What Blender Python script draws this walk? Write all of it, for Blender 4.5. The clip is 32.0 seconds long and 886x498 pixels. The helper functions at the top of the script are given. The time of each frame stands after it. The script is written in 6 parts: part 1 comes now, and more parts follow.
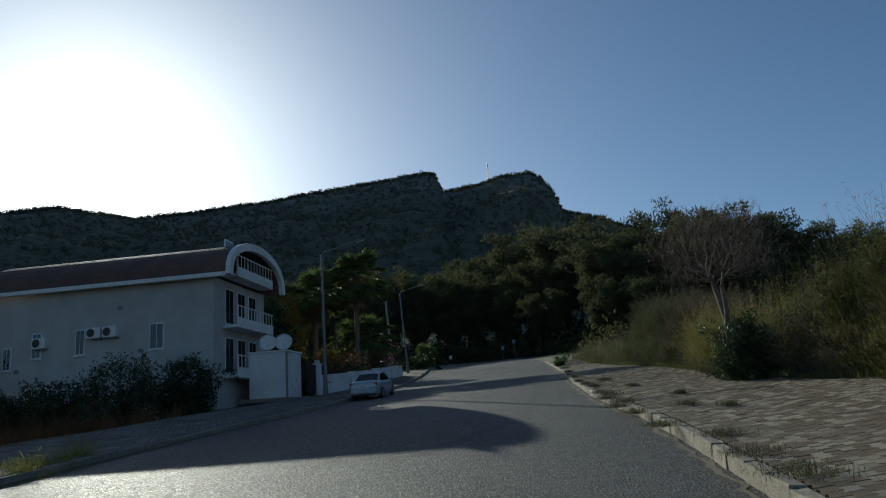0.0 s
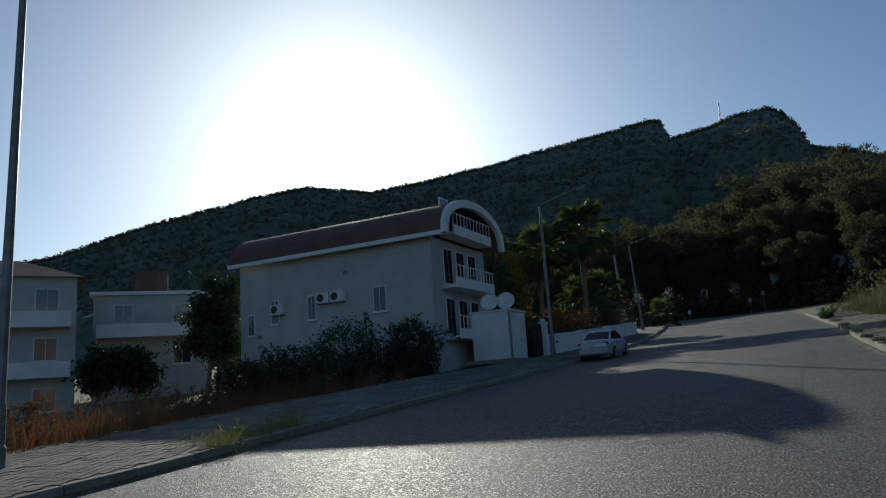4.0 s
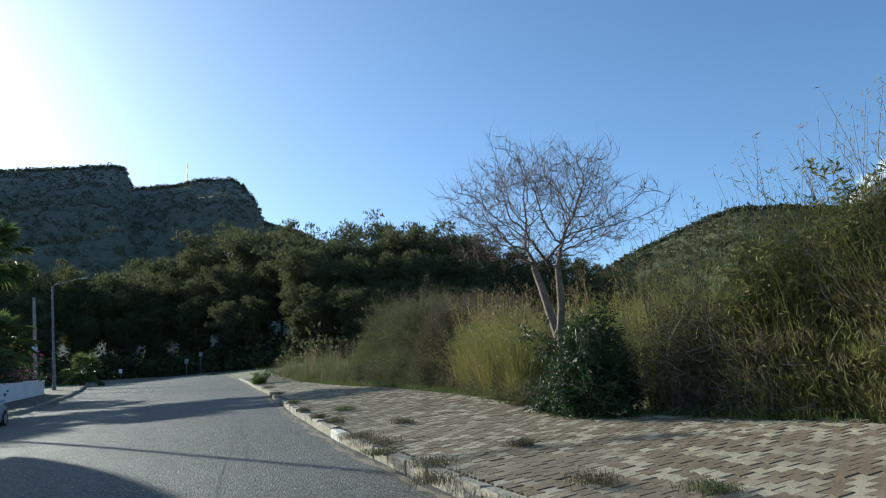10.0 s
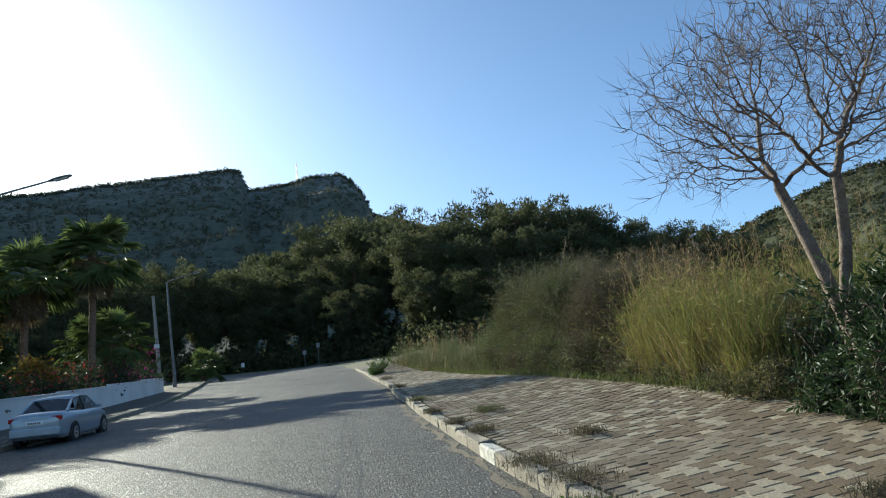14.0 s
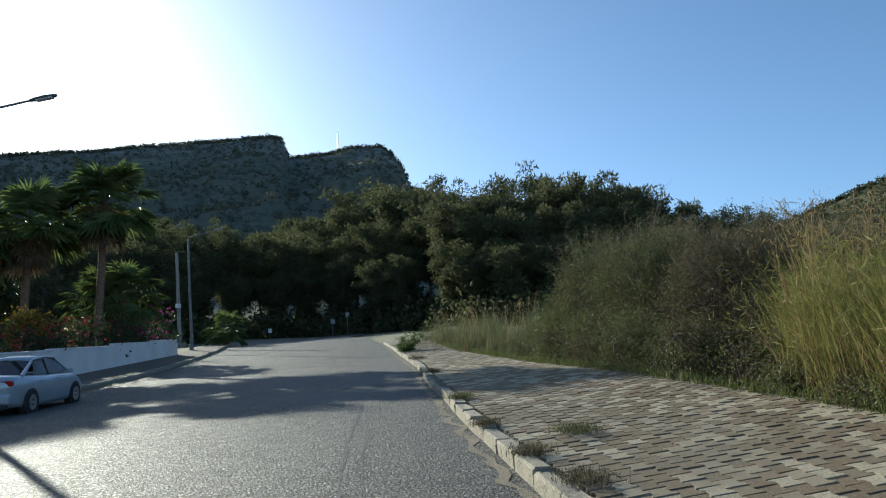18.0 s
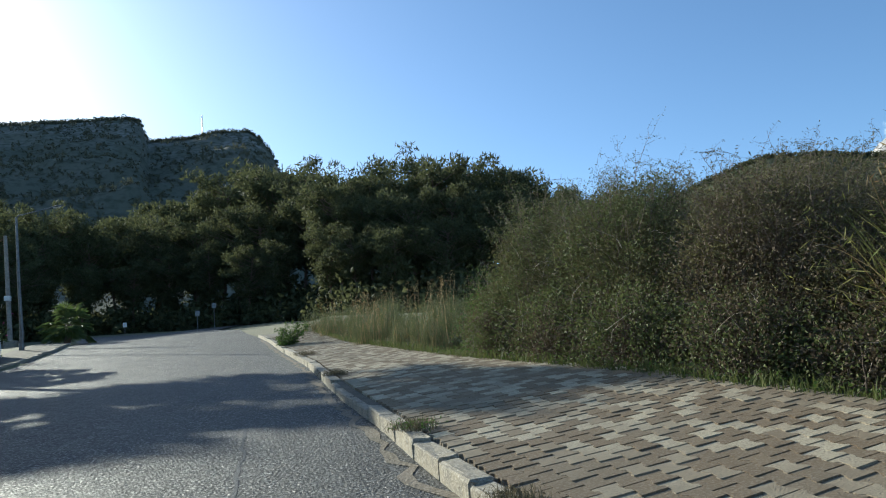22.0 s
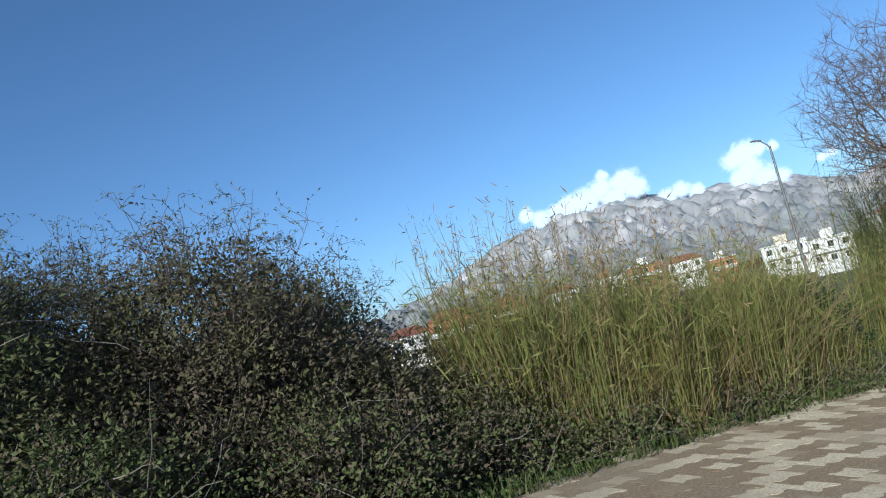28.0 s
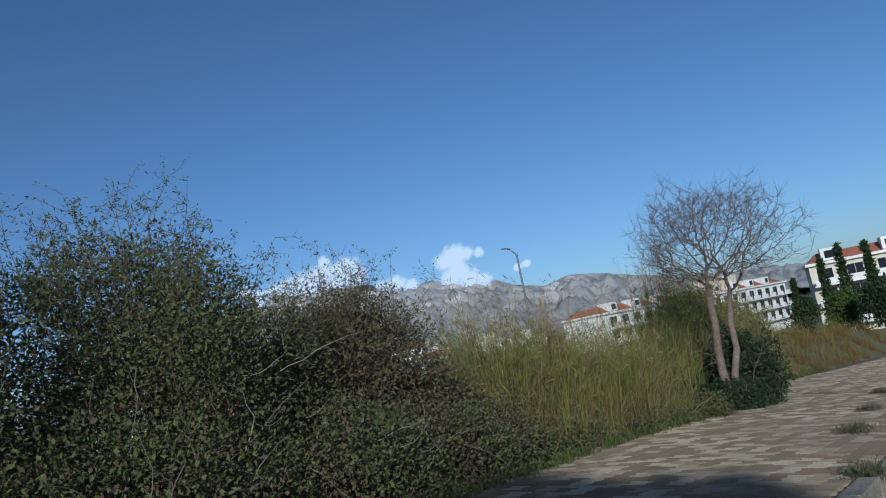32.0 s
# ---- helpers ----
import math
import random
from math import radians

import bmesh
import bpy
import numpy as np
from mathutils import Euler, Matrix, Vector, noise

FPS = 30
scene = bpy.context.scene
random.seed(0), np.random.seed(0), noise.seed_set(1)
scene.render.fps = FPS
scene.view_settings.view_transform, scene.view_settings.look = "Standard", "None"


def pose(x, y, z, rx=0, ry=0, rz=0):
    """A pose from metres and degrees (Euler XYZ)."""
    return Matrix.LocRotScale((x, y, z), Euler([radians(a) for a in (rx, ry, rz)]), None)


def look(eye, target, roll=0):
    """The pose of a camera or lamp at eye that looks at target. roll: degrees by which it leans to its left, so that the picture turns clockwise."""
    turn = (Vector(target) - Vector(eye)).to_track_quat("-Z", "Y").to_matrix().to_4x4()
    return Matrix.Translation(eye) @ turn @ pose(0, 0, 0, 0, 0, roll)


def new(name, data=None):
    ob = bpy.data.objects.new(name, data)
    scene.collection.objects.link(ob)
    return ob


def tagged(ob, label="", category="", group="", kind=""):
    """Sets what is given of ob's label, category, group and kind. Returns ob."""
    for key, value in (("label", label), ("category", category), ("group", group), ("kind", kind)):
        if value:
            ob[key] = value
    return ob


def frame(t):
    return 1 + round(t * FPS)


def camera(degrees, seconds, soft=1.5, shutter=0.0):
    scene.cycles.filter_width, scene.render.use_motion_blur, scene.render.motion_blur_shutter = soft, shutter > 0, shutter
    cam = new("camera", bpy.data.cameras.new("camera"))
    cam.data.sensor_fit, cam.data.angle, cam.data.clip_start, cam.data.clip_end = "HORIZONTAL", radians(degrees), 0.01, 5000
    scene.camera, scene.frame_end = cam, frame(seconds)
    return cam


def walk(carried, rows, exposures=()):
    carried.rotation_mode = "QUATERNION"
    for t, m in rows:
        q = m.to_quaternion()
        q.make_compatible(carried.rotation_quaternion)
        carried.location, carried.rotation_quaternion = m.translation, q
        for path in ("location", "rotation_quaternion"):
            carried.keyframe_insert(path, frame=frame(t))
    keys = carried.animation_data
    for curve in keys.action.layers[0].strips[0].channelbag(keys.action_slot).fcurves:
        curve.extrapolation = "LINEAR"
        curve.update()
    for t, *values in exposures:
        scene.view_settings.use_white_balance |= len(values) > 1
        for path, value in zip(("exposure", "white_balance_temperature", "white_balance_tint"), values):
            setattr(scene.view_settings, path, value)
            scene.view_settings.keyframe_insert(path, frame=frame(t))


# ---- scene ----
cam = camera(62.48, 32.0, soft=1.1)
PATH = [
    (0, (-0.000, -0.000, 1.740), (-0.273, 1.932, 2.177), -3.85),
    (0.5, (-0.071, 0.320, 1.752), (-0.509, 2.229, 2.158), -4.43),
    (1, (-0.077, 0.574, 1.763), (-0.770, 2.412, 2.142), -4.56),
    (1.5, (-0.168, 0.779, 1.772), (-0.942, 2.587, 2.130), -1.10),
    (2, (-0.227, 1.034, 1.780), (-1.083, 2.809, 2.119), -2.64),
    (2.5, (-0.300, 1.397, 1.799), (-1.251, 3.125, 2.128), -3.92),
    (4.5, (-0.730, 3.692, 1.997), (-1.492, 5.500, 2.382), -3.92),
    (5, (-0.850, 4.316, 2.035), (-1.434, 6.193, 2.401), -2.39),
    (5.5, (-0.888, 4.881, 2.062), (-1.380, 6.781, 2.447), -1.95),
    (6, (-0.930, 5.340, 2.090), (-0.986, 7.298, 2.492), -2.90),
    (6.5, (-0.979, 5.748, 2.127), (-0.787, 7.701, 2.515), -5.47),
    (7, (-0.987, 6.264, 2.159), (-0.790, 8.212, 2.566), -2.54),
    (7.5, (-0.932, 6.722, 2.197), (-0.594, 8.653, 2.594), -3.80),
    (8, (-0.888, 7.286, 2.236), (-0.713, 9.241, 2.617), -2.54),
    (8.5, (-0.859, 7.803, 2.286), (-0.718, 9.770, 2.617), 0.23),
    (9, (-0.736, 8.326, 2.328), (-0.612, 10.294, 2.667), -0.52),
    (9.5, (-0.710, 8.833, 2.351), (-0.454, 10.776, 2.752), -1.17),
    (10, (-0.622, 9.293, 2.378), (-0.088, 11.173, 2.802), -4.18),
    (10.5, (-0.555, 9.767, 2.420), (0.111, 11.608, 2.830), -6.17),
    (11, (-0.527, 10.334, 2.462), (0.149, 12.176, 2.851), -5.26),
    (11.5, (-0.450, 10.921, 2.494), (0.119, 12.807, 2.838), -4.68),
    (12, (-0.458, 11.530, 2.523), (-0.032, 13.454, 2.866), -2.07),
    (12.5, (-0.425, 12.076, 2.561), (-0.088, 14.022, 2.878), -1.20),
    (13, (-0.421, 12.679, 2.622), (-0.258, 14.648, 2.930), -2.14),
    (13.5, (-0.456, 13.279, 2.670), (-0.319, 15.242, 3.028), -3.27),
    (14, (-0.442, 13.922, 2.711), (-0.197, 15.865, 3.118), -5.92),
    (14.5, (-0.476, 14.523, 2.745), (-0.186, 16.448, 3.205), -5.16),
    (16.5, (-0.301, 16.677, 2.964), (0.155, 18.573, 3.407), -7.01),
    (17, (-0.300, 17.323, 3.014), (-0.056, 19.266, 3.421), -4.24),
    (17.5, (-0.249, 17.935, 3.053), (-0.018, 19.885, 3.435), -3.65),
    (18, (-0.318, 18.528, 3.085), (-0.174, 20.491, 3.436), -2.24),
    (18.5, (-0.337, 19.103, 3.117), (-0.302, 21.076, 3.440), -2.04),
    (19, (-0.402, 19.730, 3.159), (-0.518, 21.703, 3.463), -2.97),
    (19.5, (-0.446, 20.292, 3.208), (-0.540, 22.266, 3.513), -2.01),
    (20, (-0.506, 20.910, 3.253), (-0.470, 22.884, 3.573), -2.52),
    (20.5, (-0.571, 21.481, 3.286), (-0.520, 23.444, 3.662), -2.69),
    (21, (-0.609, 22.083, 3.306), (-0.477, 24.050, 3.641), -4.08),
    (21.5, (-0.650, 22.652, 3.339), (-0.497, 24.623, 3.639), -4.17),
    (22, (-0.632, 23.214, 3.384), (-0.145, 25.130, 3.686), -4.16),
    (22.5, (-0.637, 23.790, 3.439), (0.237, 25.548, 3.822), -5.83),
    (23, (-0.676, 24.350, 3.497), (0.453, 25.943, 3.927), -8.27),
    (23.5, (-0.686, 24.874, 3.532), (0.602, 26.341, 3.963), -9.70),
    (24, (-0.763, 25.353, 3.576), (0.536, 26.799, 4.046), -10.07),
    (24.5, (-0.768, 25.785, 3.628), (0.594, 27.175, 4.091), -10.43),
    (25, (-0.804, 27.041, 3.767), (0.874, 28.052, 4.170), -11.61),
    (25.5, (-0.840, 28.297, 3.906), (1.048, 28.859, 4.249), -12.78),
    (26, (-0.876, 29.552, 4.045), (1.103, 29.624, 4.328), -13.96),
    (26.5, (-0.912, 30.808, 4.184), (1.030, 30.380, 4.406), -15.13),
    (27, (-0.930, 31.285, 4.235), (0.956, 30.643, 4.415), -12.43),
    (27.5, (-0.910, 31.664, 4.235), (0.908, 30.856, 4.431), -13.34),
    (28, (-0.966, 32.196, 4.259), (0.806, 31.295, 4.474), -13.78),
    (28.5, (-0.907, 32.652, 4.298), (0.736, 31.541, 4.553), -11.31),
    (29, (-0.792, 33.191, 4.339), (0.660, 31.849, 4.647), -9.23),
    (29.5, (-0.791, 33.726, 4.341), (0.553, 32.278, 4.654), -8.24),
    (30, (-0.895, 34.442, 4.386), (0.372, 32.922, 4.677), -9.79),
    (30.5, (-0.955, 35.123, 4.380), (0.368, 33.644, 4.629), -9.15),
    (31, (-1.033, 35.760, 4.417), (0.299, 34.292, 4.677), -9.08),
    (31.5, (-1.105, 36.395, 4.462), (0.150, 34.862, 4.741), -8.53),
    (32, (-1.106, 37.111, 4.495), (0.174, 35.599, 4.770), -10.79),
]
# seconds, stops of the clip's camera
EXPOSURES = [
    (0, -0.46, 5450, -2), (5.3, -0.46, 5450, -2), (6.5, 0.12, 5450, -2), (8.5, 0.83, 5450, -2), (10.5, 0.85, 5400, -2), (12.5, 0.92, 5650, -2), (14.5, 0.85, 5600, -2),
    (17, 0.65, 5400, -2), (18.5, 0.85, 5600, -2), (20, 0.9, 5600, -2), (21.5, 0.9, 5550, -2), (23, 1.03, 5200, 0), (24.5, 0.88, 5050, 2), (26.5, 0.62, 5000, 3),
    (28, 0.30, 4960, 3), (29.5, -0.22, 4920, 4), (32, -0.38, 4880, 4),
]
walk(cam, [(t, look(eye, target, roll)) for t, eye, target, roll in PATH], EXPOSURES)

# ---- sky and sun ----
SUN_AZ, SUN_EL = radians(-34.0), radians(20.5)
world = bpy.data.worlds.new("sky")
scene.world = world
world.use_nodes = True
wn = world.node_tree
sky = wn.nodes.new("ShaderNodeTexSky")
sky.sky_type, sky.sun_disc = "NISHITA", False
sky.sun_elevation, sky.sun_rotation = SUN_EL, SUN_AZ
sky.altitude, sky.air_density, sky.dust_density, sky.ozone_density = 60, 0.78, 0.95, 1.8
wn.nodes["Background"].inputs["Strength"].default_value = 0.10
wn.links.new(sky.outputs["Color"], wn.nodes["Background"].inputs["Color"])
sun_data = bpy.data.lights.new("sun", "SUN")
sun_data.energy, sun_data.angle, sun_data.color = 5.0, radians(0.5), (1.0, 0.86, 0.66)
sun = new("sun", sun_data)
SUN_WAY = Vector((math.sin(SUN_AZ) * math.cos(SUN_EL), math.cos(SUN_AZ) * math.cos(SUN_EL), math.sin(SUN_EL)))
sun.matrix_world = look(SUN_WAY * 100, (0, 0, 0))


# ---- materials ----
def mat(name, base, rough=0.8, metal=0.0, second=None, scale=5.0, fine=None, fine_scale=60.0, bump=0.0, bump_scale=80.0,
        spec=0.5, by_object=None, by_island=None, split=(0.0, 1.0), above=None, through_light=0.0, coords="Object",
        second_edge=(0.4, 0.65), fine_edge=(0.45, 0.7), mottle=None, bump_depth=0.02, gloss=None, powdery=0.0):
    """A procedural surface: two noises mix base with second (stains) and fine (grain); by_object and by_island give the
    second colour that is blended in by chance."""
    m = bpy.data.materials.new(name)
    m.use_nodes = True
    nt = m.node_tree
    nodes, link = nt.nodes, nt.links.new
    bsdf = nodes["Principled BSDF"]
    bsdf.inputs["Roughness"].default_value, bsdf.inputs["Metallic"].default_value = rough, metal
    bsdf.inputs["Specular IOR Level"].default_value = spec
    bsdf.inputs["Diffuse Roughness"].default_value = powdery
    if coords == "Object":
        where = nodes.new("ShaderNodeTexCoord").outputs["Object"]
    else:
        where = nodes.new("ShaderNodeNewGeometry").outputs["Position"]

    def noise_tex(sc, detail=5.0):
        n = nodes.new("ShaderNodeTexNoise")
        n.inputs["Scale"].default_value, n.inputs["Detail"].default_value = sc, detail
        link(where, n.inputs["Vector"])
        return n.outputs["Fac"]

    def ramp(fac, a, b):
        r = nodes.new("ShaderNodeMapRange")
        r.inputs["From Min"].default_value, r.inputs["From Max"].default_value = a, b
        link(fac, r.inputs["Value"])
        return r.outputs["Result"]

    def mix(fac, a, b):
        x = nodes.new("ShaderNodeMix")
        x.data_type = "RGBA"
        link(fac, x.inputs["Factor"])
        for slot, v in (("A", a), ("B", b)):
            sock = x.inputs[6 if slot == "A" else 7]
            if isinstance(v, tuple):
                sock.default_value = (*v, 1)
            else:
                link(v, sock)
        return x.outputs[2]

    col = base
    if by_object:
        info = nodes.new("ShaderNodeObjectInfo")
        col = mix(ramp(info.outputs["Random"], *split), col, by_object)
    if by_island:
        geo = nodes.new("ShaderNodeNewGeometry")
        col = mix(ramp(geo.outputs["Random Per Island"], *split), col, by_island)
    if above:
        # another rock or growth takes over between two heights, broken up by noise
        low, high, other, patch = above
        sep = nodes.new("ShaderNodeSeparateXYZ")
        link(where, sep.inputs[0])
        mul = nodes.new("ShaderNodeMath")
        mul.operation = "MULTIPLY"
        link(ramp(sep.outputs["Z"], low, high), mul.inputs[0])
        link(ramp(noise_tex(patch, 6.0), 0.42, 0.6), mul.inputs[1])
        col = mix(mul.outputs[0], col, other)
    if second:
        col = mix(ramp(noise_tex(scale), *second_edge), col, second)
    if mottle:
        col = mix(ramp(noise_tex(mottle[1], 4.0), *mottle[2]), col, mottle[0])
    if fine:
        grain = ramp(noise_tex(fine_scale, 3.0), *fine_edge)
        col = mix(grain, col, fine)
        if gloss:
            r = nodes.new("ShaderNodeMapRange")
            r.inputs["To Min"].default_value, r.inputs["To Max"].default_value = gloss
            link(grain, r.inputs["Value"])
            link(r.outputs["Result"], bsdf.inputs["Roughness"])
    if isinstance(col, tuple):
        bsdf.inputs["Base Color"].default_value = (*col, 1)
    else:
        link(col, bsdf.inputs["Base Color"])
    if bump:
        b = nodes.new("ShaderNodeBump")
        b.inputs["Strength"].default_value, b.inputs["Distance"].default_value = bump, bump_depth
        link(noise_tex(bump_scale, 4.0), b.inputs["Height"])
        link(b.outputs["Normal"], bsdf.inputs["Normal"])
    if through_light:
        tr = nodes.new("ShaderNodeBsdfTranslucent")
        if isinstance(col, tuple):
            tr.inputs["Color"].default_value = (*col, 1)
        else:
            link(col, tr.inputs["Color"])
        ms = nodes.new("ShaderNodeMixShader")
        ms.inputs[0].default_value = through_light
        out = nodes["Material Output"]
        link(bsdf.outputs[0], ms.inputs[1])
        link(tr.outputs[0], ms.inputs[2])
        link(ms.outputs[0], out.inputs["Surface"])
    return m


M = {}
M["asphalt"] = mat("asphalt", (0.027, 0.026, 0.025), 0.52, second=(0.055, 0.053, 0.049), scale=0.3, fine=(0.13, 0.125, 0.115),
                   fine_scale=30, fine_edge=(0.52, 0.62), mottle=((0.062, 0.059, 0.053), 5.0, (0.47, 0.58)), bump=1.0, bump_scale=34, bump_depth=0.035, gloss=(0.74, 0.48), spec=0.36, coords="World")
M["tar"] = mat("tar", (0.02, 0.02, 0.021), 0.6, fine=(0.05, 0.05, 0.05), fine_scale=60, bump=0.5, coords="World")
M["stain"] = mat("oil stain", (0.033, 0.032, 0.031), 0.7, spec=0.4, fine=(0.04, 0.04, 0.038), fine_scale=80, bump=0.4, coords="World")
M["kerb"] = mat("kerb concrete", (0.31, 0.265, 0.19), 0.9, by_object=(0.22, 0.185, 0.13), second=(0.16, 0.14, 0.11), scale=6,
                fine=(0.38, 0.345, 0.28), fine_scale=45, bump=0.5, bump_scale=50, coords="World")
M["kerb_white"] = mat("whitewashed kerb", (0.62, 0.60, 0.54), 0.9, second=(0.36, 0.33, 0.28), scale=9, bump=0.4, coords="World")
PAVER = dict(rough=0.9, split=(0.45, 0.8), second=(0.19, 0.15, 0.10), scale=0.6, fine=(0.26, 0.21, 0.15), fine_scale=55, bump=0.45, bump_scale=70,
             spec=0.18, coords="World", second_edge=(0.5, 0.72), powdery=0.35)
M["paver"] = mat("paving block", (0.175, 0.125, 0.075), by_object=(0.47, 0.40, 0.28), **PAVER)
M["paver_many"] = mat("paving blocks", (0.175, 0.125, 0.075), by_island=(0.47, 0.40, 0.28), **PAVER)
M["dirt"] = mat("dry dirt", (0.17, 0.135, 0.095), 0.95, second=(0.10, 0.085, 0.055), scale=1.5, fine=(0.26, 0.22, 0.17), fine_scale=40,
                bump=0.7, bump_scale=30, coords="World")
M["field"] = mat("rough field", (0.11, 0.10, 0.05), 0.95, second=(0.07, 0.085, 0.03), scale=0.25, fine=(0.17, 0.14, 0.08), fine_scale=6,
                 bump=0.8, bump_scale=10, coords="World")
M["joint"] = mat("sandy joint", (0.09, 0.075, 0.055), 0.95, second=(0.13, 0.11, 0.08), scale=3, bump=0.5, coords="World")
M["white_wall"] = mat("white render", (0.74, 0.73, 0.71), 0.85, second=(0.62, 0.60, 0.57), scale=0.8, fine=(0.70, 0.69, 0.67), fine_scale=14,
                      bump=0.15, bump_scale=40, coords="World")
# white render toned down: the shade on the house fronts is in this grey
M["grey_wall"] = mat("shade-toned grey-white render", (0.46, 0.45, 0.43), 0.85, second=(0.37, 0.36, 0.34), scale=0.8, fine=(0.42, 0.41, 0.39), fine_scale=14,
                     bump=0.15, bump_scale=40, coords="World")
M["cream_wall"] = mat("cream render", (0.62, 0.56, 0.45), 0.85, second=(0.52, 0.46, 0.37), scale=0.6, bump=0.15, bump_scale=40, coords="World")
M["roof_tile"] = mat("red roof tile", (0.30, 0.10, 0.06), 0.8, second=(0.20, 0.07, 0.045), scale=1.2, fine=(0.36, 0.15, 0.09), fine_scale=8,
                     bump=0.6, bump_scale=12, coords="World")
M["orange_wall"] = mat("orange render", (0.50, 0.20, 0.10), 0.85, second=(0.42, 0.16, 0.08), scale=0.5, coords="World")
M["dark_roof"] = mat("dark roof tile", (0.13, 0.075, 0.06), 0.8, second=(0.09, 0.055, 0.045), scale=1.0, bump=0.5, bump_scale=14, coords="World")
M["window_glass"] = mat("dark window glass", (0.02, 0.024, 0.03), 0.06, spec=0.8)
M["frame_white"] = mat("white window frame", (0.72, 0.72, 0.70), 0.5, second=(0.62, 0.61, 0.58), scale=6)
M["lamp_metal"] = mat("galvanised steel", (0.20, 0.20, 0.20), 0.5, 0.6, second=(0.13, 0.13, 0.13), scale=4, bump=0.1)
M["lamp_glass"] = mat("milky lamp cover", (0.7, 0.7, 0.68), 0.3)
M["wood_pole"] = mat("weathered pole wood", (0.32, 0.29, 0.25), 0.85, second=(0.22, 0.19, 0.16), scale=5, bump=0.4)
M["white_plastic"] = mat("white plastic", (0.70, 0.70, 0.68), 0.45, second=(0.60, 0.59, 0.56), scale=7)
M["black_plastic"] = mat("black plastic", (0.02, 0.02, 0.022), 0.5, second=(0.03, 0.03, 0.03), scale=9)
M["bark"] = mat("grey-brown bark", (0.17, 0.125, 0.095), 0.9, second=(0.24, 0.19, 0.15), scale=7, fine=(0.09, 0.065, 0.05), fine_scale=40, bump=0.7, bump_scale=45)
M["twig"] = mat("bare twigs", (0.10, 0.072, 0.058), 0.85, by_island=(0.17, 0.128, 0.102))
M["pine_bark"] = mat("pine bark", (0.12, 0.085, 0.065), 0.95, second=(0.19, 0.13, 0.09), scale=4, bump=0.8, bump_scale=15)
M["pine"] = mat("pine needles", (0.062, 0.072, 0.030), 0.7, by_island=(0.118, 0.122, 0.055), by_object=(0.055, 0.064, 0.032), spec=0.2, through_light=0.4)
M["palm"] = mat("palm leaf", (0.08, 0.12, 0.03), 0.5, by_island=(0.13, 0.16, 0.05), through_light=0.45)
M["palm_dry"] = mat("dry palm thatch", (0.20, 0.15, 0.09), 0.9, by_island=(0.13, 0.10, 0.06), through_light=0.2)
M["palm_bark"] = mat("palm trunk fibre", (0.20, 0.13, 0.09), 0.95, second=(0.12, 0.08, 0.055), scale=8, bump=0.8, bump_scale=25)
M["leaf_olive"] = mat("small olive leaves", (0.092, 0.092, 0.040), 0.75, by_island=(0.155, 0.140, 0.068), spec=0.12, through_light=0.25)
M["leaf_brown"] = mat("dull brown-grey leaves", (0.088, 0.068, 0.044), 0.75, by_island=(0.150, 0.118, 0.078), spec=0.2, through_light=0.22)
M["leaf_bramble"] = mat("dull green bramble leaves", (0.090, 0.108, 0.038), 0.6, by_island=(0.145, 0.16, 0.062), spec=0.15, through_light=0.28)
M["twig_pale"] = mat("weathered pale twigs", (0.27, 0.235, 0.19), 0.85, by_island=(0.17, 0.14, 0.11))
M["reed_low"] = mat("grey-green low reeds", (0.075, 0.10, 0.040), 0.65, second=(0.12, 0.135, 0.055), scale=1.2, coords="World", by_island=(0.15, 0.145, 0.075), spec=0.2, through_light=0.3)
M["broom"] = mat("thin broom leaves", (0.11, 0.13, 0.034), 0.65, by_island=(0.28, 0.26, 0.085), spec=0.25, through_light=0.32)
M["broom_dry"] = mat("dried broom stems", (0.15, 0.115, 0.06), 0.75, by_island=(0.42, 0.34, 0.20), spec=0.2, through_light=0.28)
M["leaf_dark"] = mat("glossy dark leaves", (0.026, 0.045, 0.018), 0.5, spec=0.3, by_island=(0.048, 0.078, 0.028), through_light=0.3)
M["leaf_green"] = mat("fresh green leaves", (0.055, 0.11, 0.022), 0.55, by_island=(0.10, 0.14, 0.035), spec=0.2, through_light=0.35)
M["leaf_orange"] = mat("autumn leaves", (0.32, 0.17, 0.035), 0.6, by_island=(0.22, 0.20, 0.04), spec=0.2, through_light=0.4)
M["leaf_grey"] = mat("grey-brown dry leaves", (0.11, 0.095, 0.065), 0.8, by_island=(0.075, 0.075, 0.04), spec=0.2, through_light=0.3)
M["reed"] = mat("green reed blades", (0.125, 0.17, 0.040), 0.6, second=(0.24, 0.225, 0.062), scale=1.6, second_edge=(0.45, 0.68), coords="World", by_island=(0.30, 0.265, 0.085), spec=0.2, through_light=0.33)
M["reed_dry"] = mat("dry straw", (0.40, 0.30, 0.155), 0.8, by_island=(0.20, 0.13, 0.065), spec=0.2, through_light=0.3)
M["reed_rust"] = mat("rusty dry weeds", (0.22, 0.10, 0.04), 0.85, by_island=(0.16, 0.085, 0.04), spec=0.2, through_light=0.3)
M["grass"] = mat("short grass", (0.095, 0.12, 0.035), 0.6, by_island=(0.13, 0.14, 0.045), spec=0.2, through_light=0.35)
M["weed_grey"] = mat("dry grey weeds", (0.15, 0.125, 0.085), 0.9, by_island=(0.085, 0.08, 0.045), spec=0.2, through_light=0.25)
M["flower_pink"] = mat("magenta blossoms", (0.45, 0.03, 0.24), 0.6, by_island=(0.30, 0.02, 0.25), through_light=0.4)
M["flower_red"] = mat("red blossoms", (0.24, 0.025, 0.022), 0.6, by_island=(0.15, 0.04, 0.03), through_light=0.4)
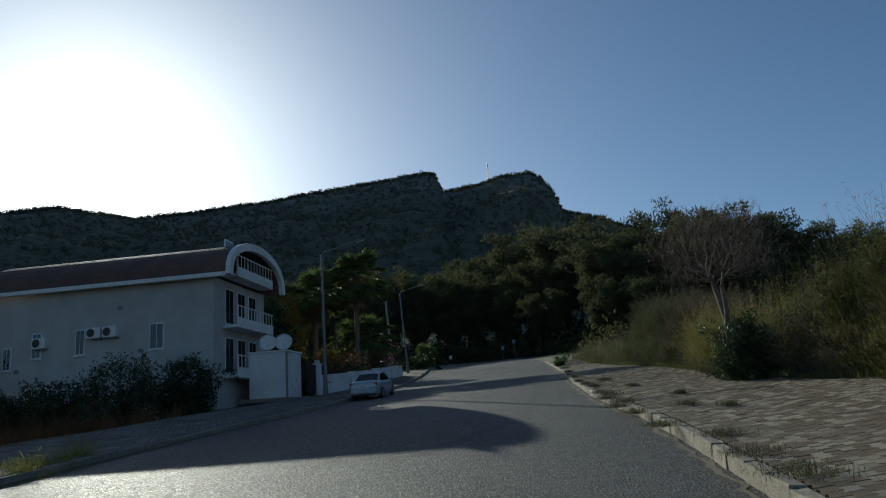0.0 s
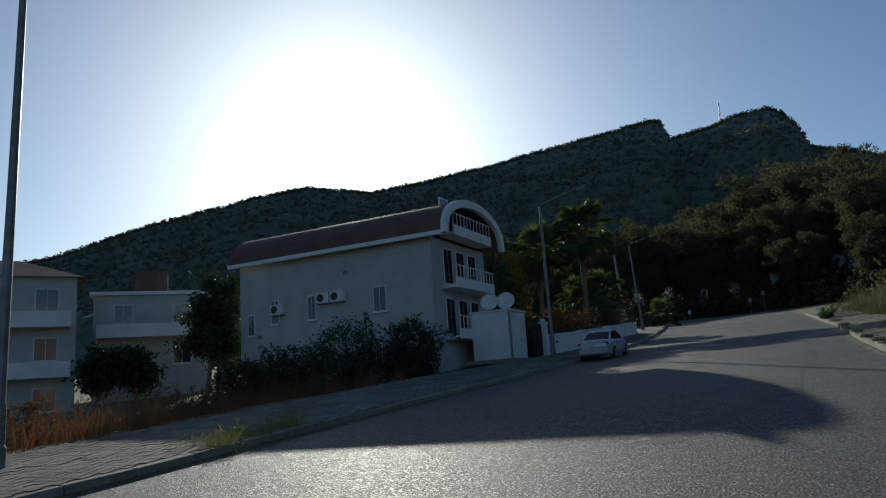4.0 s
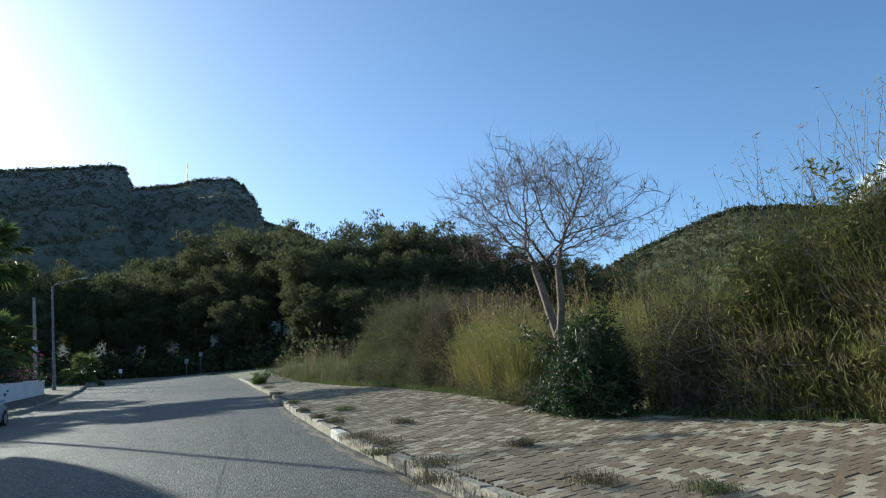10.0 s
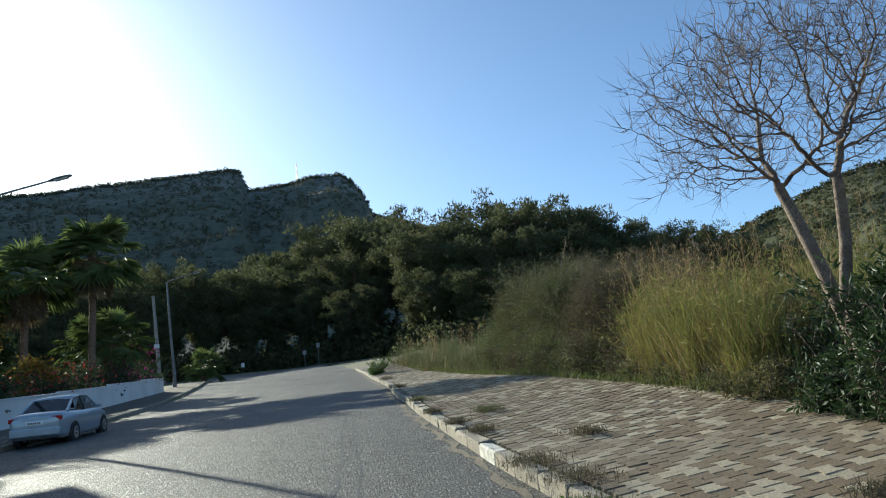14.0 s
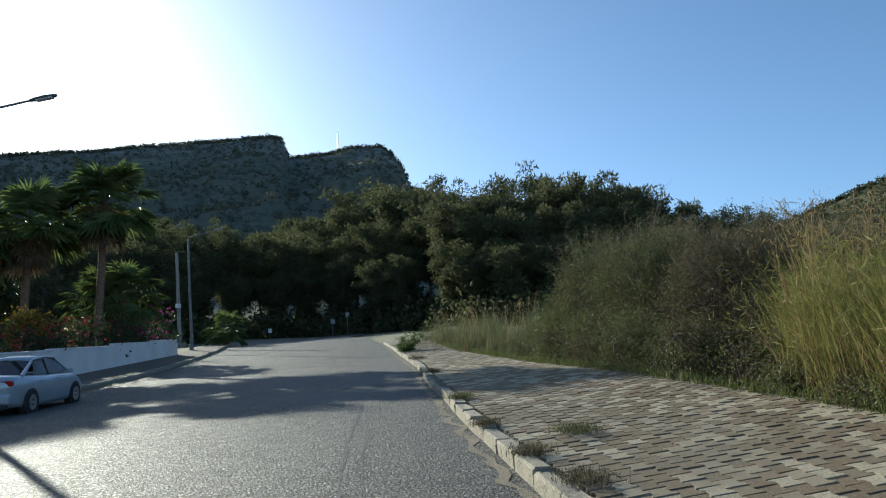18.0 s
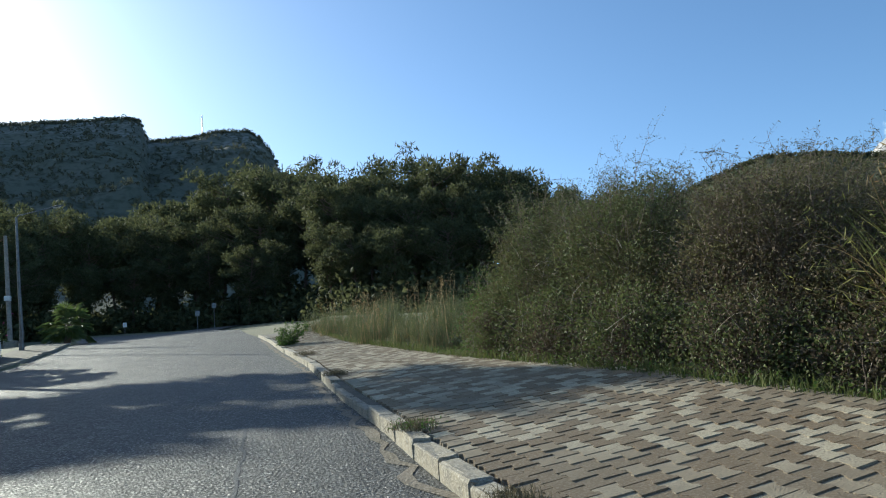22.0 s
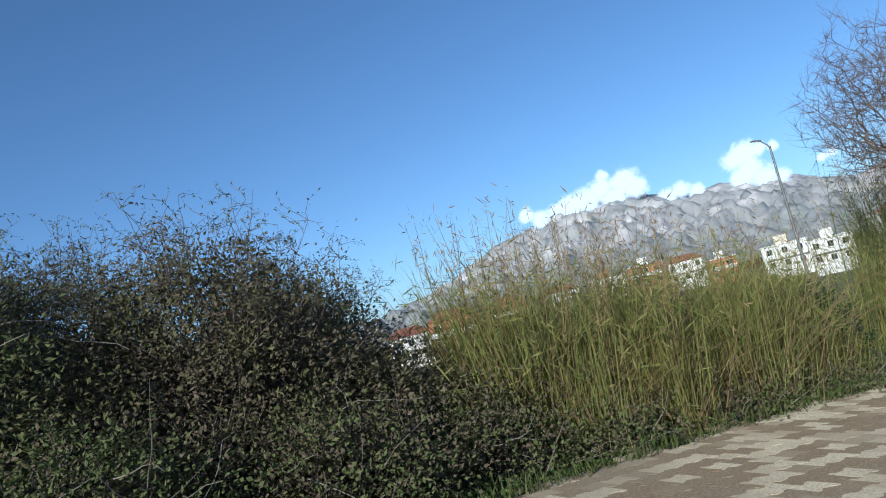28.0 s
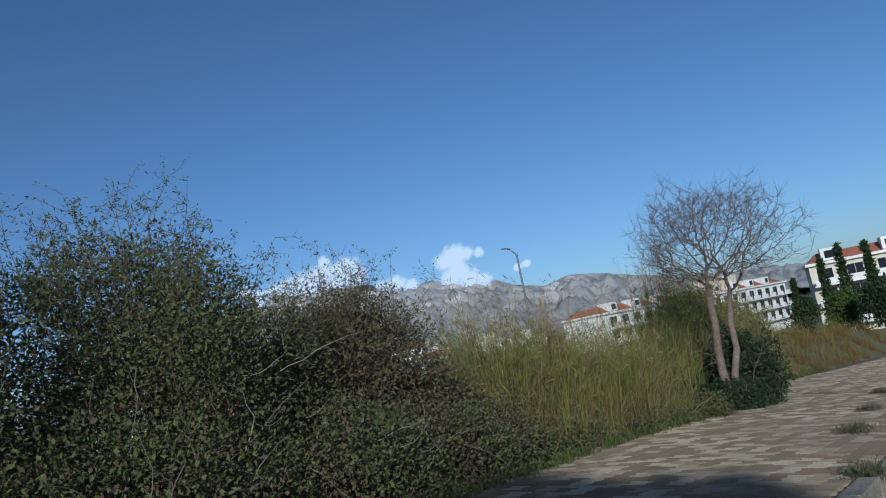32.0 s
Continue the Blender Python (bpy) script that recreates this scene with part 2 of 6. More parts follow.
M["hill"] = mat("wooded hillside", (0.105, 0.110, 0.080), 0.95, second=(0.135, 0.132, 0.10), scale=0.02, fine=(0.070, 0.078, 0.054),
                fine_scale=0.16, fine_edge=(0.46, 0.66), above=(215, 300, (0.27, 0.26, 0.235), 0.03), spec=0.1, coords="World")
M["hill_green"] = mat("sunlit wooded hillside", (0.078, 0.082, 0.044), 0.95, second=(0.10, 0.098, 0.058), scale=0.03, fine=(0.052, 0.058, 0.03),
                      fine_scale=0.12, bump=1.0, bump_scale=0.25, bump_depth=2.0, spec=0.1, coords="World")
M["rock"] = mat("grey limestone", (0.20, 0.215, 0.205), 0.95, second=(0.27, 0.265, 0.27), scale=0.006, above=(20, 190, (0.55, 0.51, 0.50), 0.008),
                fine=(0.30, 0.295, 0.29), fine_scale=0.02, bump=0.6, bump_scale=0.012, bump_depth=22.0, coords="World")
M["cloud"] = None
M["hill_tree"] = mat("hill trees", (0.095, 0.10, 0.068), 0.9, by_island=(0.12, 0.122, 0.085), spec=0.1, through_light=0.3)
M["hill_green_tree"] = mat("hillside trees", (0.070, 0.076, 0.036), 0.9, by_island=(0.105, 0.105, 0.058), spec=0.1, through_light=0.3)
M["paver_old"] = mat("dusty old paving", (0.24, 0.215, 0.175), 0.95, by_island=(0.14, 0.12, 0.095), second=(0.12, 0.10, 0.08), scale=0.8, bump=0.4, coords="World")
M["car_paint"] = mat("silver-blue car paint", (0.42, 0.46, 0.50), 0.28, 0.35, second=(0.38, 0.41, 0.45), scale=3)
M["rubber"] = mat("tyre rubber", (0.022, 0.022, 0.022), 0.85, bump=0.2)
M["rim"] = mat("alloy rim", (0.5, 0.5, 0.51), 0.3, 0.9)
M["car_glass"] = mat("car window glass", (0.03, 0.035, 0.04), 0.04, spec=0.9)
M["tail_red"] = mat("red lamp lens", (0.35, 0.01, 0.01), 0.15)
M["plate"] = mat("number plate", (0.75, 0.75, 0.73), 0.5)
M["litter"] = mat("crumpled white paper", (0.75, 0.75, 0.73), 0.8)
M["gate"] = mat("dark painted steel", (0.025, 0.022, 0.022), 0.5, 0.3)


# ---- building blocks ----
def mesh_from(name, verts, faces, material, smooth=False):
    me = bpy.data.meshes.new(name)
    me.from_pydata([tuple(v) for v in verts] if not isinstance(verts, np.ndarray) else verts.tolist(), [],
                   faces.tolist() if isinstance(faces, np.ndarray) else faces)
    me.update()
    me.materials.append(material)
    if smooth:
        me.shade_smooth()
    return me


def part(name, bm, material, parent=None, label="", smooth=False):
    """Links a bmesh (or a mesh) as ONE object under a thing or a part."""
    if isinstance(bm, bmesh.types.BMesh):
        me = bpy.data.meshes.new(name)
        bmesh.ops.recalc_face_normals(bm, faces=bm.faces)
        bm.to_mesh(me)
        bm.free()
        me.materials.append(material)
        if smooth:
            me.shade_smooth()
    else:
        me = bm
    ob = new(name, me)
    if parent is not None:
        ob.parent = parent
    if label:
        ob["label"] = label
    return ob


def thing(name, at, label, category, group="", kind="", rz=0.0):
    """An Empty at the base of a thing."""
    ob = new(name)
    ob.empty_display_size = 0.2
    ob.matrix_basis = pose(*at, 0, 0, rz)
    return tagged(ob, label, category, group, kind)


def box(bm, x0, y0, z0, x1, y1, z1, bevel=0.0):
    m = Matrix.Translation(((x0 + x1) / 2, (y0 + y1) / 2, (z0 + z1) / 2)) @ Matrix.Diagonal((x1 - x0, y1 - y0, z1 - z0, 1))
    made = bmesh.ops.create_cube(bm, size=1, matrix=m)
    if bevel:
        edges = {e for v in made["verts"] for e in v.link_edges}
        bmesh.ops.bevel(bm, geom=list(edges), offset=bevel, segments=2, affect="EDGES", profile=0.5)
    return bm


def boxed(*a, bevel=0.0):
    return box(bmesh.new(), *a, bevel=bevel)


def tube_arrays(paths, sides=4):
    """Verts and faces of tubes along paths, each a list of (point, radius)."""
    verts, faces = [], []
    for path in paths:
        pts = [Vector(p) for p, _ in path]
        base = len(verts)
        for i, (p, r) in enumerate(path):
            way = (pts[min(i + 1, len(pts) - 1)] - pts[max(i - 1, 0)])
            if way.length < 1e-9:
                way = Vector((0, 0, 1))
            way.normalize()
            a = way.cross(Vector((0.31, 0.95, 0.07)))
            if a.length < 1e-3:
                a = way.cross(Vector((1, 0, 0)))
            a.normalize()
            b = way.cross(a)
            for k in range(sides):
                t = 2 * math.pi * k / sides
                verts.append(tuple(pts[i] + (a * math.cos(t) + b * math.sin(t)) * r))
        for i in range(len(path) - 1):
            for k in range(sides):
                q, s = base + i * sides, (k + 1) % sides
                faces.append((q + k, q + s, q + sides + s, q + sides + k))
    return verts, faces


def tubes(name, paths, material, sides=4, smooth=True):
    v, f = tube_arrays(paths, sides)
    return mesh_from(name, v, f, material, smooth)


def turned(profile, sides=16):
    """A bmesh of revolution round z from (radius, z) pairs."""
    bm = bmesh.new()
    rings = []
    for r, z in profile:
        rings.append([bm.verts.new((r * math.cos(2 * math.pi * k / sides), r * math.sin(2 * math.pi * k / sides), z)) for k in range(sides)])
    for a, b in zip(rings, rings[1:]):
        for k in range(sides):
            bm.faces.new((a[k], a[(k + 1) % sides], b[(k + 1) % sides], b[k]))
    bm.faces.new(rings[0][::-1])
    bm.faces.new(rings[-1])
    return bm


# ---- the lie of the land ----
def road_z(y):
    return 0.0743 * y + float(np.interp(y, (50, 75, 110), (0, 0.55, 0.6)))


def camber(y):
    return float(np.interp(y, (4, 14, 23, 31, 40, 65), (0, 0.1, 0.23, 0.43, 0.40, 0.45)))


def road_at(x, y):
    return road_z(y) + camber(y) * min(1.3, max(-0.3, (x + 8.6) / 9.3))


KERB_Y = (-60, 8, 13, 16, 19, 22, 25, 29, 34, 41, 48, 56, 62, 75, 90)
KERB_X = (2.1, 2.05, 1.9, 1.7, 1.35, 1.05, 0.83, 0.57, 0.42, 0.40, 0.1, -0.35, -0.85, -2.3, -5.5)
BACK_Y = (-60, 6, 13, 16.5, 18.2, 20, 21.6, 24, 27, 30, 32.5, 36.6, 48.5, 57, 62)
BACK_X = (7.6, 7.7, 7.2, 6.6, 5.8, 5.32, 4.98, 4.80, 4.50, 3.98, 3.70, 3.2, 2.35, 2.0, 1.2)
LEFT_Y = (-60, 20, 40, 50, 60, 70, 85, 110, 140)
LEFT_X = (-10.4, -10.4, -10.25, -10.8, -11.3, -12.3, -14.5, -20.0, -30)


def kerb_x(y):
    return float(np.interp(y, KERB_Y, KERB_X))


def back_x(y):
    return float(np.interp(y, BACK_Y, BACK_X))


def left_x(y):
    return float(np.interp(y, LEFT_Y, LEFT_X))


def pave_at(x, y):
    """The top of the right-hand pavement."""
    return road_at(1, y) + 0.15 + 0.06 * (x - 1)


def smooth(a, b, x):
    t = min(1, max(0, (x - a) / (b - a)))
    return t * t * (3 - 2 * t)


def land_at(x, y):
    """The open ground, everywhere."""
    yy = min(max(y, -140), 150)
    right = kerb_x(yy) if yy < 90 else -5
    z = road_at(min(max(x, -14), 1), yy) if yy < 110 else road_at(-5, 110) + (yy - 110) * 0.05
    if x > right:
        b = back_x(min(yy, 62))
        near = pave_at(min(x, b), yy) - 0.09
        z = near + (0.5 + 1.2 * smooth(10, 4, yy)) * smooth(b, b + 3, x) - 0.02 * max(0, x - b - 6) if yy < 75 else near + 0.02 * max(0, x - 8)
        z = max(z, near - 9)
    if x < left_x(yy):
        z += 0.1 - 0.5 * smooth(-17, -22, x)
    else:
        z -= 0.12
    far = math.hypot(x, y - 20)
    n = noise.noise((x * 0.15, y * 0.15, 3.1)) * 0.12 + noise.noise((x * 0.01, y * 0.01, 7)) * 1.5 * smooth(60, 300, far)
    if x > back_x(min(yy, 62)) + 0.5 or x < -16.5:
        z += n
    return z


# ---- ground ----
def axis(lo, hi, step, out):
    """Grid lines: even between lo and hi, then ever wider until out."""
    a = list(np.arange(lo, hi + step / 2, step))
    s, p = step, hi
    while p < out:
        s *= 1.25
        p += s
        a.append(p)
    s, p = step, lo
    while p > -out:
        s *= 1.25
        p -= s
        a.insert(0, p)
    return a


def grid_mesh(name, xs, ys, height, material, smooth_it=True):
    verts = [(x, y, height(x, y)) for y in ys for x in xs]
    nx = len(xs)
    faces = [(j * nx + i, j * nx + i + 1, (j + 1) * nx + i + 1, (j + 1) * nx + i) for j in range(len(ys) - 1) for i in range(nx - 1)]
    return mesh_from(name, verts, faces, material, smooth_it)


ground = tagged(new("ground", grid_mesh("ground", axis(-26, 16, 0.7, 4600), axis(0, 80, 1.0, 4600), land_at, M["field"])),
                "dry grassy open ground sloping up to the woods", "ground", kind="structure")


def strip_mesh(name, ys, left, right, height, material, cols=10):
    """A ribbon along y between two edges."""
    verts, faces = [], []
    for y in ys:
        a, b = left(y), right(y)
        for i in range(cols + 1):
            x = a + (b - a) * i / cols
            verts.append((x, y, height(x, y)))
    for j in range(len(ys) - 1):
        for i in range(cols):
            q = j * (cols + 1) + i
            faces.append((q, q + 1, q + cols + 2, q + cols + 1))
    return mesh_from(name, verts, faces, material, True)


def right_edge(y):
    return kerb_x(y) + 0.02 if y < 70 else kerb_x(y) + (y - 70) * 0.05


road_ys = list(np.arange(-60, 120, 1.0))
road = tagged(new("road", strip_mesh("road", road_ys, lambda y: left_x(y) - 0.02, right_edge, road_at, M["asphalt"], 14)),
              "worn grey asphalt road with cracks and patches", "road", kind="structure")
tagged(new("pavement_right", strip_mesh("pavement_right", list(np.arange(-30, 62.1, 1.0)), lambda y: kerb_x(y) + 0.1, lambda y: back_x(y) + 0.05,
                                        lambda x, y: pave_at(x, y) - 0.025, M["joint"], 6)),
       "sandy bed of the block pavement", "pavement", kind="structure")


def left_pave(x, y):
    return road_at(left_x(y), y) + 0.15 + 0.02 * (left_x(y) - x)


def left_back(y):
    return float(np.interp(y, (-30, 30, 38, 42, 66, 80), (-15.6, -15.2, -14.0, -13.7, -13.9, -16.0)))


tagged(new("pavement_left", strip_mesh("pavement_left", list(np.arange(-30, 80.1, 1.0)), lambda y: left_back(y), lambda y: left_x(y) - 0.1,
                                       left_pave, M["joint"], 5)),
       "dusty block pavement along the far kerb", "pavement", kind="structure")


# ---- hills and mountains ----
def slope_at(s, a, az, el, dist, near, eye, rough, seed):
    """A point of a hillside: s runs from the foot (0) to the skyline (1), a is the bearing."""
    top = math.tan(math.radians(float(np.interp(a, az, el)))) * dist
    r = near + (dist - near) * s
    x, y = eye[0] + r * math.sin(math.radians(a)), eye[1] + r * math.cos(math.radians(a))
    k = rough * 4 * s * (1 - s) + rough * 0.12
    n = noise.fractal((x * 0.012 + seed, y * 0.012, 1.7), 1.0, 2.2, 5) * k
    return x, y, eye[2] - 8 * (1 - s) + top * s ** 1.25 + n


def ridge_mesh(name, az, el, dist, near, material, eye=(-0.3, 12, 2.6), steps=26, az_step=0.2, rough=6.0, seed=0.0):
    """A hill: its skyline from bearings and heights in degrees at a distance, falling towards the viewer down to the plain."""
    verts, faces = [], []
    bearings = np.arange(az[0], az[-1] + 1e-6, az_step)
    cols = len(bearings)
    for j in range(steps + 3):
        s = j / steps
        for a in bearings:
            if s <= 1:
                verts.append(slope_at(s, a, az, el, dist, near, eye, rough, seed))
            else:
                top = math.tan(math.radians(float(np.interp(a, az, el)))) * dist
                r = dist * (1 + 0.12 * (j - steps))
                verts.append((eye[0] + r * math.sin(math.radians(a)), eye[1] + r * math.cos(math.radians(a)), eye[2] + top * (1 - 0.25 * (j - steps))))
    for j in range(steps + 2):
        for i in range(cols - 1):
            q = j * cols + i
            faces.append((q, q + 1, q + cols + 1, q + cols))
    return mesh_from(name, verts, faces, material, True)


HILL_AZ = (-95, -75, -62, -55.5, -48.6, -41.3, -37, -32, -25.2, -18.6, -12, -9.2, -8.4, -7.8, -5.1, -3.3, -0.6, 0.5, 1.2, 1.8, 4.3, 8, 14, 22)
HILL_EL = (6, 7.5, 9.3, 10.4, 13.1, 15.1, 15.9, 15.3, 16.3, 17.5, 18.4, 18.8, 18.6, 17.2, 17.5, 18.0, 18.1, 17.4, 16.4, 14.9, 14.2, 12.5, 9, 5)
tagged(new("hill", ridge_mesh("hill", HILL_AZ, HILL_EL, 950, 170, M["hill"], rough=16, steps=64)),
       "dark wooded rocky hill in shade against the sun", "hill", kind="structure")
RIGHT_AZ = (20, 26, 30.2, 34.3, 36.8, 38.5, 42, 45, 52, 58, 64, 75, 83, 92, 104)
RIGHT_EL = (5, 8.3, 10.2, 11.6, 12.4, 12.7, 12.2, 11.5, 11.6, 11.8, 11.8, 9.9, 7.0, 3.5, 1.5)
tagged(new("hill_far", ridge_mesh("hill_far", RIGHT_AZ, RIGHT_EL, 620, 140, M["hill_green"], rough=9, seed=4.0, steps=44)),
       "green wooded hillside above the houses", "hill", kind="structure")
SNOW_AZ = (36, 44, 45.5, 47.2, 51.1, 53, 56.9, 60, 62, 66, 71, 75, 80, 88)
SNOW_EL = (8, 10.5, 11.7, 13.4, 13.4, 12.4, 12.8, 13.2, 13.0, 11.6, 11.7, 12.5, 11.4, 7)
tagged(new("mountain_far", ridge_mesh("mountain_far", SNOW_AZ, SNOW_EL, 3600, 2400, M["rock"], eye=(-0.7, 24, 3.5), rough=160, seed=9.0, steps=20)),
       "pale bare limestone mountains in the distance", "mountain", kind="structure")
MOUNT_AZ = (99, 109, 115, 118.4, 121, 124.9, 127.3, 131.4, 133.5, 136.5, 138.4, 140.9, 143.2, 144.9, 146.9, 149.2, 151.7, 159, 171, 183)
MOUNT_EL = (0.5, 1.6, 2.8, 4.2, 5.4, 6.3, 6.8, 6.8, 6.2, 5.4, 5.6, 4.8, 4.8, 4.0, 3.6, 4.0, 3.5, 1.7, 0.9, 0.5)
tagged(new("mountain_limestone", ridge_mesh("mountain_limestone", MOUNT_AZ, MOUNT_EL, 3500, 1500, M["rock"], eye=(-0.9, 33.5, 4.35), rough=58, seed=2.0, steps=80,
                                      az_step=0.14)),
       "tall pale limestone mountain with wooded foot", "mountain", kind="structure")


# ---- plants ----
rng = np.random.default_rng(7)


def leaf_mesh(name, centres, length, width, material, droop=0.0, up=0.0, directions=None, spread=1.0):
    """Leaves as folded diamonds at the centres, each of four points and two faces."""
    n = len(centres)
    c = np.asarray(centres, float)
    d = rng.normal(size=(n, 3)) * spread
    if directions is not None:
        d += np.asarray(directions)
    d[:, 2] += up - droop
    d /= np.linalg.norm(d, axis=1, keepdims=True) + 1e-9
    s = np.cross(d, rng.normal(size=(n, 3)))
    s /= np.linalg.norm(s, axis=1, keepdims=True) + 1e-9
    ln = (length * rng.uniform(0.6, 1.3, n))[:, None]
    w = (width * rng.uniform(0.6, 1.3, n))[:, None]
    nrm = np.cross(d, s)
    v = np.empty((n, 4, 3))
    v[:, 0] = c
    v[:, 1] = c + d * ln * 0.45 + s * w * 0.5 + nrm * w * 0.15
    v[:, 2] = c + d * ln
    v[:, 3] = c + d * ln * 0.45 - s * w * 0.5 + nrm * w * 0.15
    i = np.arange(n)[:, None] * 4
    f = np.concatenate([i + np.array([[0, 1, 2]]), i + np.array([[0, 2, 3]])])
    return mesh_from(name, v.reshape(-1, 3), f, material)


def blade_mesh(name, feet, heights, width, lean, material, bend=0.35, wind=(0.0, 0.0), pushes=None):
    """Grass or reed blades: ribbons of three bending segments."""
    n = len(feet)
    p = np.asarray(feet, float)
    h = np.asarray(heights, float)[:, None]
    a = rng.uniform(0, 2 * math.pi, n)
    out = np.stack([np.cos(a), np.sin(a), np.zeros(n)], 1)
    tilt = (np.abs(rng.normal(0, lean, n)))[:, None]
    push = out * tilt + np.array([wind[0], wind[1], 0]) * rng.uniform(0.3, 1.2, n)[:, None]
    if pushes is not None:
        push = push + np.asarray(pushes, float)
    side = np.cross(out, (0, 0, 1)) + out * rng.normal(0, 0.6, n)[:, None]
    side /= np.linalg.norm(side, axis=1, keepdims=True)
    w = (width * rng.uniform(0.6, 1.4, n))[:, None] * 0.5
    v = np.empty((n, 7, 3))
    for k, (t, wk) in enumerate(((0.0, 0.8), (0.4, 1.0), (0.75, 0.7))):
        mid = p + push * h * (t * (1 - bend) + bend * t * t) + np.array([0, 0, 1]) * h * (t - 0.25 * bend * t * t)
        v[:, 2 * k], v[:, 2 * k + 1] = mid - side * w * wk, mid + side * w * wk
    v[:, 6] = p + push * h * (1 + 0.25 * bend) + np.array([0, 0, 1]) * h * (1 - 0.3 * bend)
    i = np.arange(n)[:, None] * 7
    f = np.concatenate([i + np.array([q]) for q in ((0, 1, 3), (0, 3, 2), (2, 3, 5), (2, 5, 4), (4, 5, 6))])
    return mesh_from(name, v.reshape(-1, 3), f, material)


def grow(start, way, length, radius, bends, wander, rnd, lift=0.0):
    """One twig: points and radii, wandering as it grows."""
    p, d, out = Vector(start), Vector(way).normalized(), []
    for k in range(bends + 1):
        out.append((tuple(p), radius * (1 - 0.75 * k / bends)))
        d = (d + Vector((rnd.gauss(0, wander), rnd.gauss(0, wander), rnd.gauss(0, wander) + lift))).normalized()
        p = p + d * (length / bends)
    return out


def bush(name, at, rx, ry, h, stems, twigs, leaves, leaf, leaf_mat, label, category="bush", stem_mat="twig", seed=0, droop=0.2, wide=0.5,
         bare=0.0, lean=(0, 0), extra=None, group="", fill=0, fine=1.0, fill_up=0.0, fill_size=1.0):
    """A shrub: stems from the base, side twigs, and leaves along their outer parts. bare: share of twig tips without leaves."""
    rnd = random.Random(seed)
    ob = thing(name, at, label, category, group)
    paths, spots, ways = [], [], []
    for _ in range(stems):
        a, q = rnd.uniform(0, 2 * math.pi), math.sqrt(rnd.random())
        foot = (rx * 0.55 * q * math.cos(a), ry * 0.55 * q * math.sin(a), -0.1)
        b = rnd.uniform(0, 2 * math.pi)
        el = rnd.uniform(0.15, 1.0)
        tip = Vector((rx * math.cos(b) * math.sqrt(1 - el * el * 0.8) + lean[0] * el, ry * math.sin(b) * math.sqrt(1 - el * el * 0.8) + lean[1] * el,
                      h * el * rnd.uniform(0.8, 1.05)))
        way = tip - Vector(foot)
        stem = grow(foot, way + Vector((0, 0, 0.25 * way.length)), way.length * 0.98, (0.010 + 0.005 * h) * fine, 6, 0.16, rnd, -0.05)
        stem = [((p[0], p[1], min(p[2], h * (0.9 + 0.05 * math.sin(p[0] * 3 + p[1] * 2)))), r) for p, r in stem]
        paths.append(stem)
        for _ in range(twigs):
            k = rnd.randint(1, 6)
            p = Vector(stem[k][0])
            d = Vector((rnd.gauss(0, 1), rnd.gauss(0, 1), rnd.gauss(0.25, 0.7)))
            tw = grow(p, d, rnd.uniform(0.12, 0.24) * h, 0.007 * fine, 4, 0.3, rnd, 0.05)
            tw = [((q[0], q[1], min(q[2], h * (1.1 + 0.14 * math.sin(q[0] * 5 + q[1] * 4)))), r) for q, r in tw]
            paths.append(tw)
            if rnd.random() < bare:
                continue
            for _ in range(leaves):
                s = rnd.uniform(0.15, 1.0) * 4
                i = min(3, int(s))
                u = Vector(tw[i][0]).lerp(Vector(tw[i + 1][0]), s - i)
                if u.z < 0.02:
                    u.z = rnd.uniform(0.03, 0.2)
                spots.append((u.x + rnd.gauss(0, 0.03), u.y + rnd.gauss(0, 0.03), u.z + rnd.gauss(0, 0.03)))
                ways.append(tuple(Vector(tw[i + 1][0]) - Vector(tw[i][0])))
    for _ in range(fill):
        # the leafy mass: a lumpy dome, thicker towards its outside
        b, q = rnd.uniform(0, 2 * math.pi), rnd.random()
        e = rnd.uniform(0.0, 1.0)
        lump = 0.86 + 0.22 * noise.noise((math.cos(b) * 2.2 + seed, math.sin(b) * 2.2, e * 3.0)) + 0.10 * noise.noise((math.cos(b) * 6 + seed, math.sin(b) * 6, e * 8))
        r = lump * (1 - 0.5 * q * q)
        c = math.sqrt(max(0.0, 1 - e ** 2.6))
        spots.append((rx * 1.02 * c * r * math.cos(b), ry * 1.02 * c * r * math.sin(b), max(0.03, h * 1.08 * e * (0.75 + 0.25 * r) * lump)))
        ways.append((0.7 * math.cos(b), 0.7 * math.sin(b), 0.3 + fill_up))
    part("branchwork", tubes("branchwork", paths, M[stem_mat], 3), None, ob)
    w = np.array(ways)
    w = w / (np.linalg.norm(w, axis=1, keepdims=True) + 1e-9) * 0.8
    size = np.full(len(spots), leaf)
    size[len(spots) - fill:] *= fill_size
    part("foliage", leaf_mesh("foliage", spots, size, size * wide, M[leaf_mat], droop=droop, directions=w), None, ob)
    if extra:
        extra(ob, rnd)
    return ob


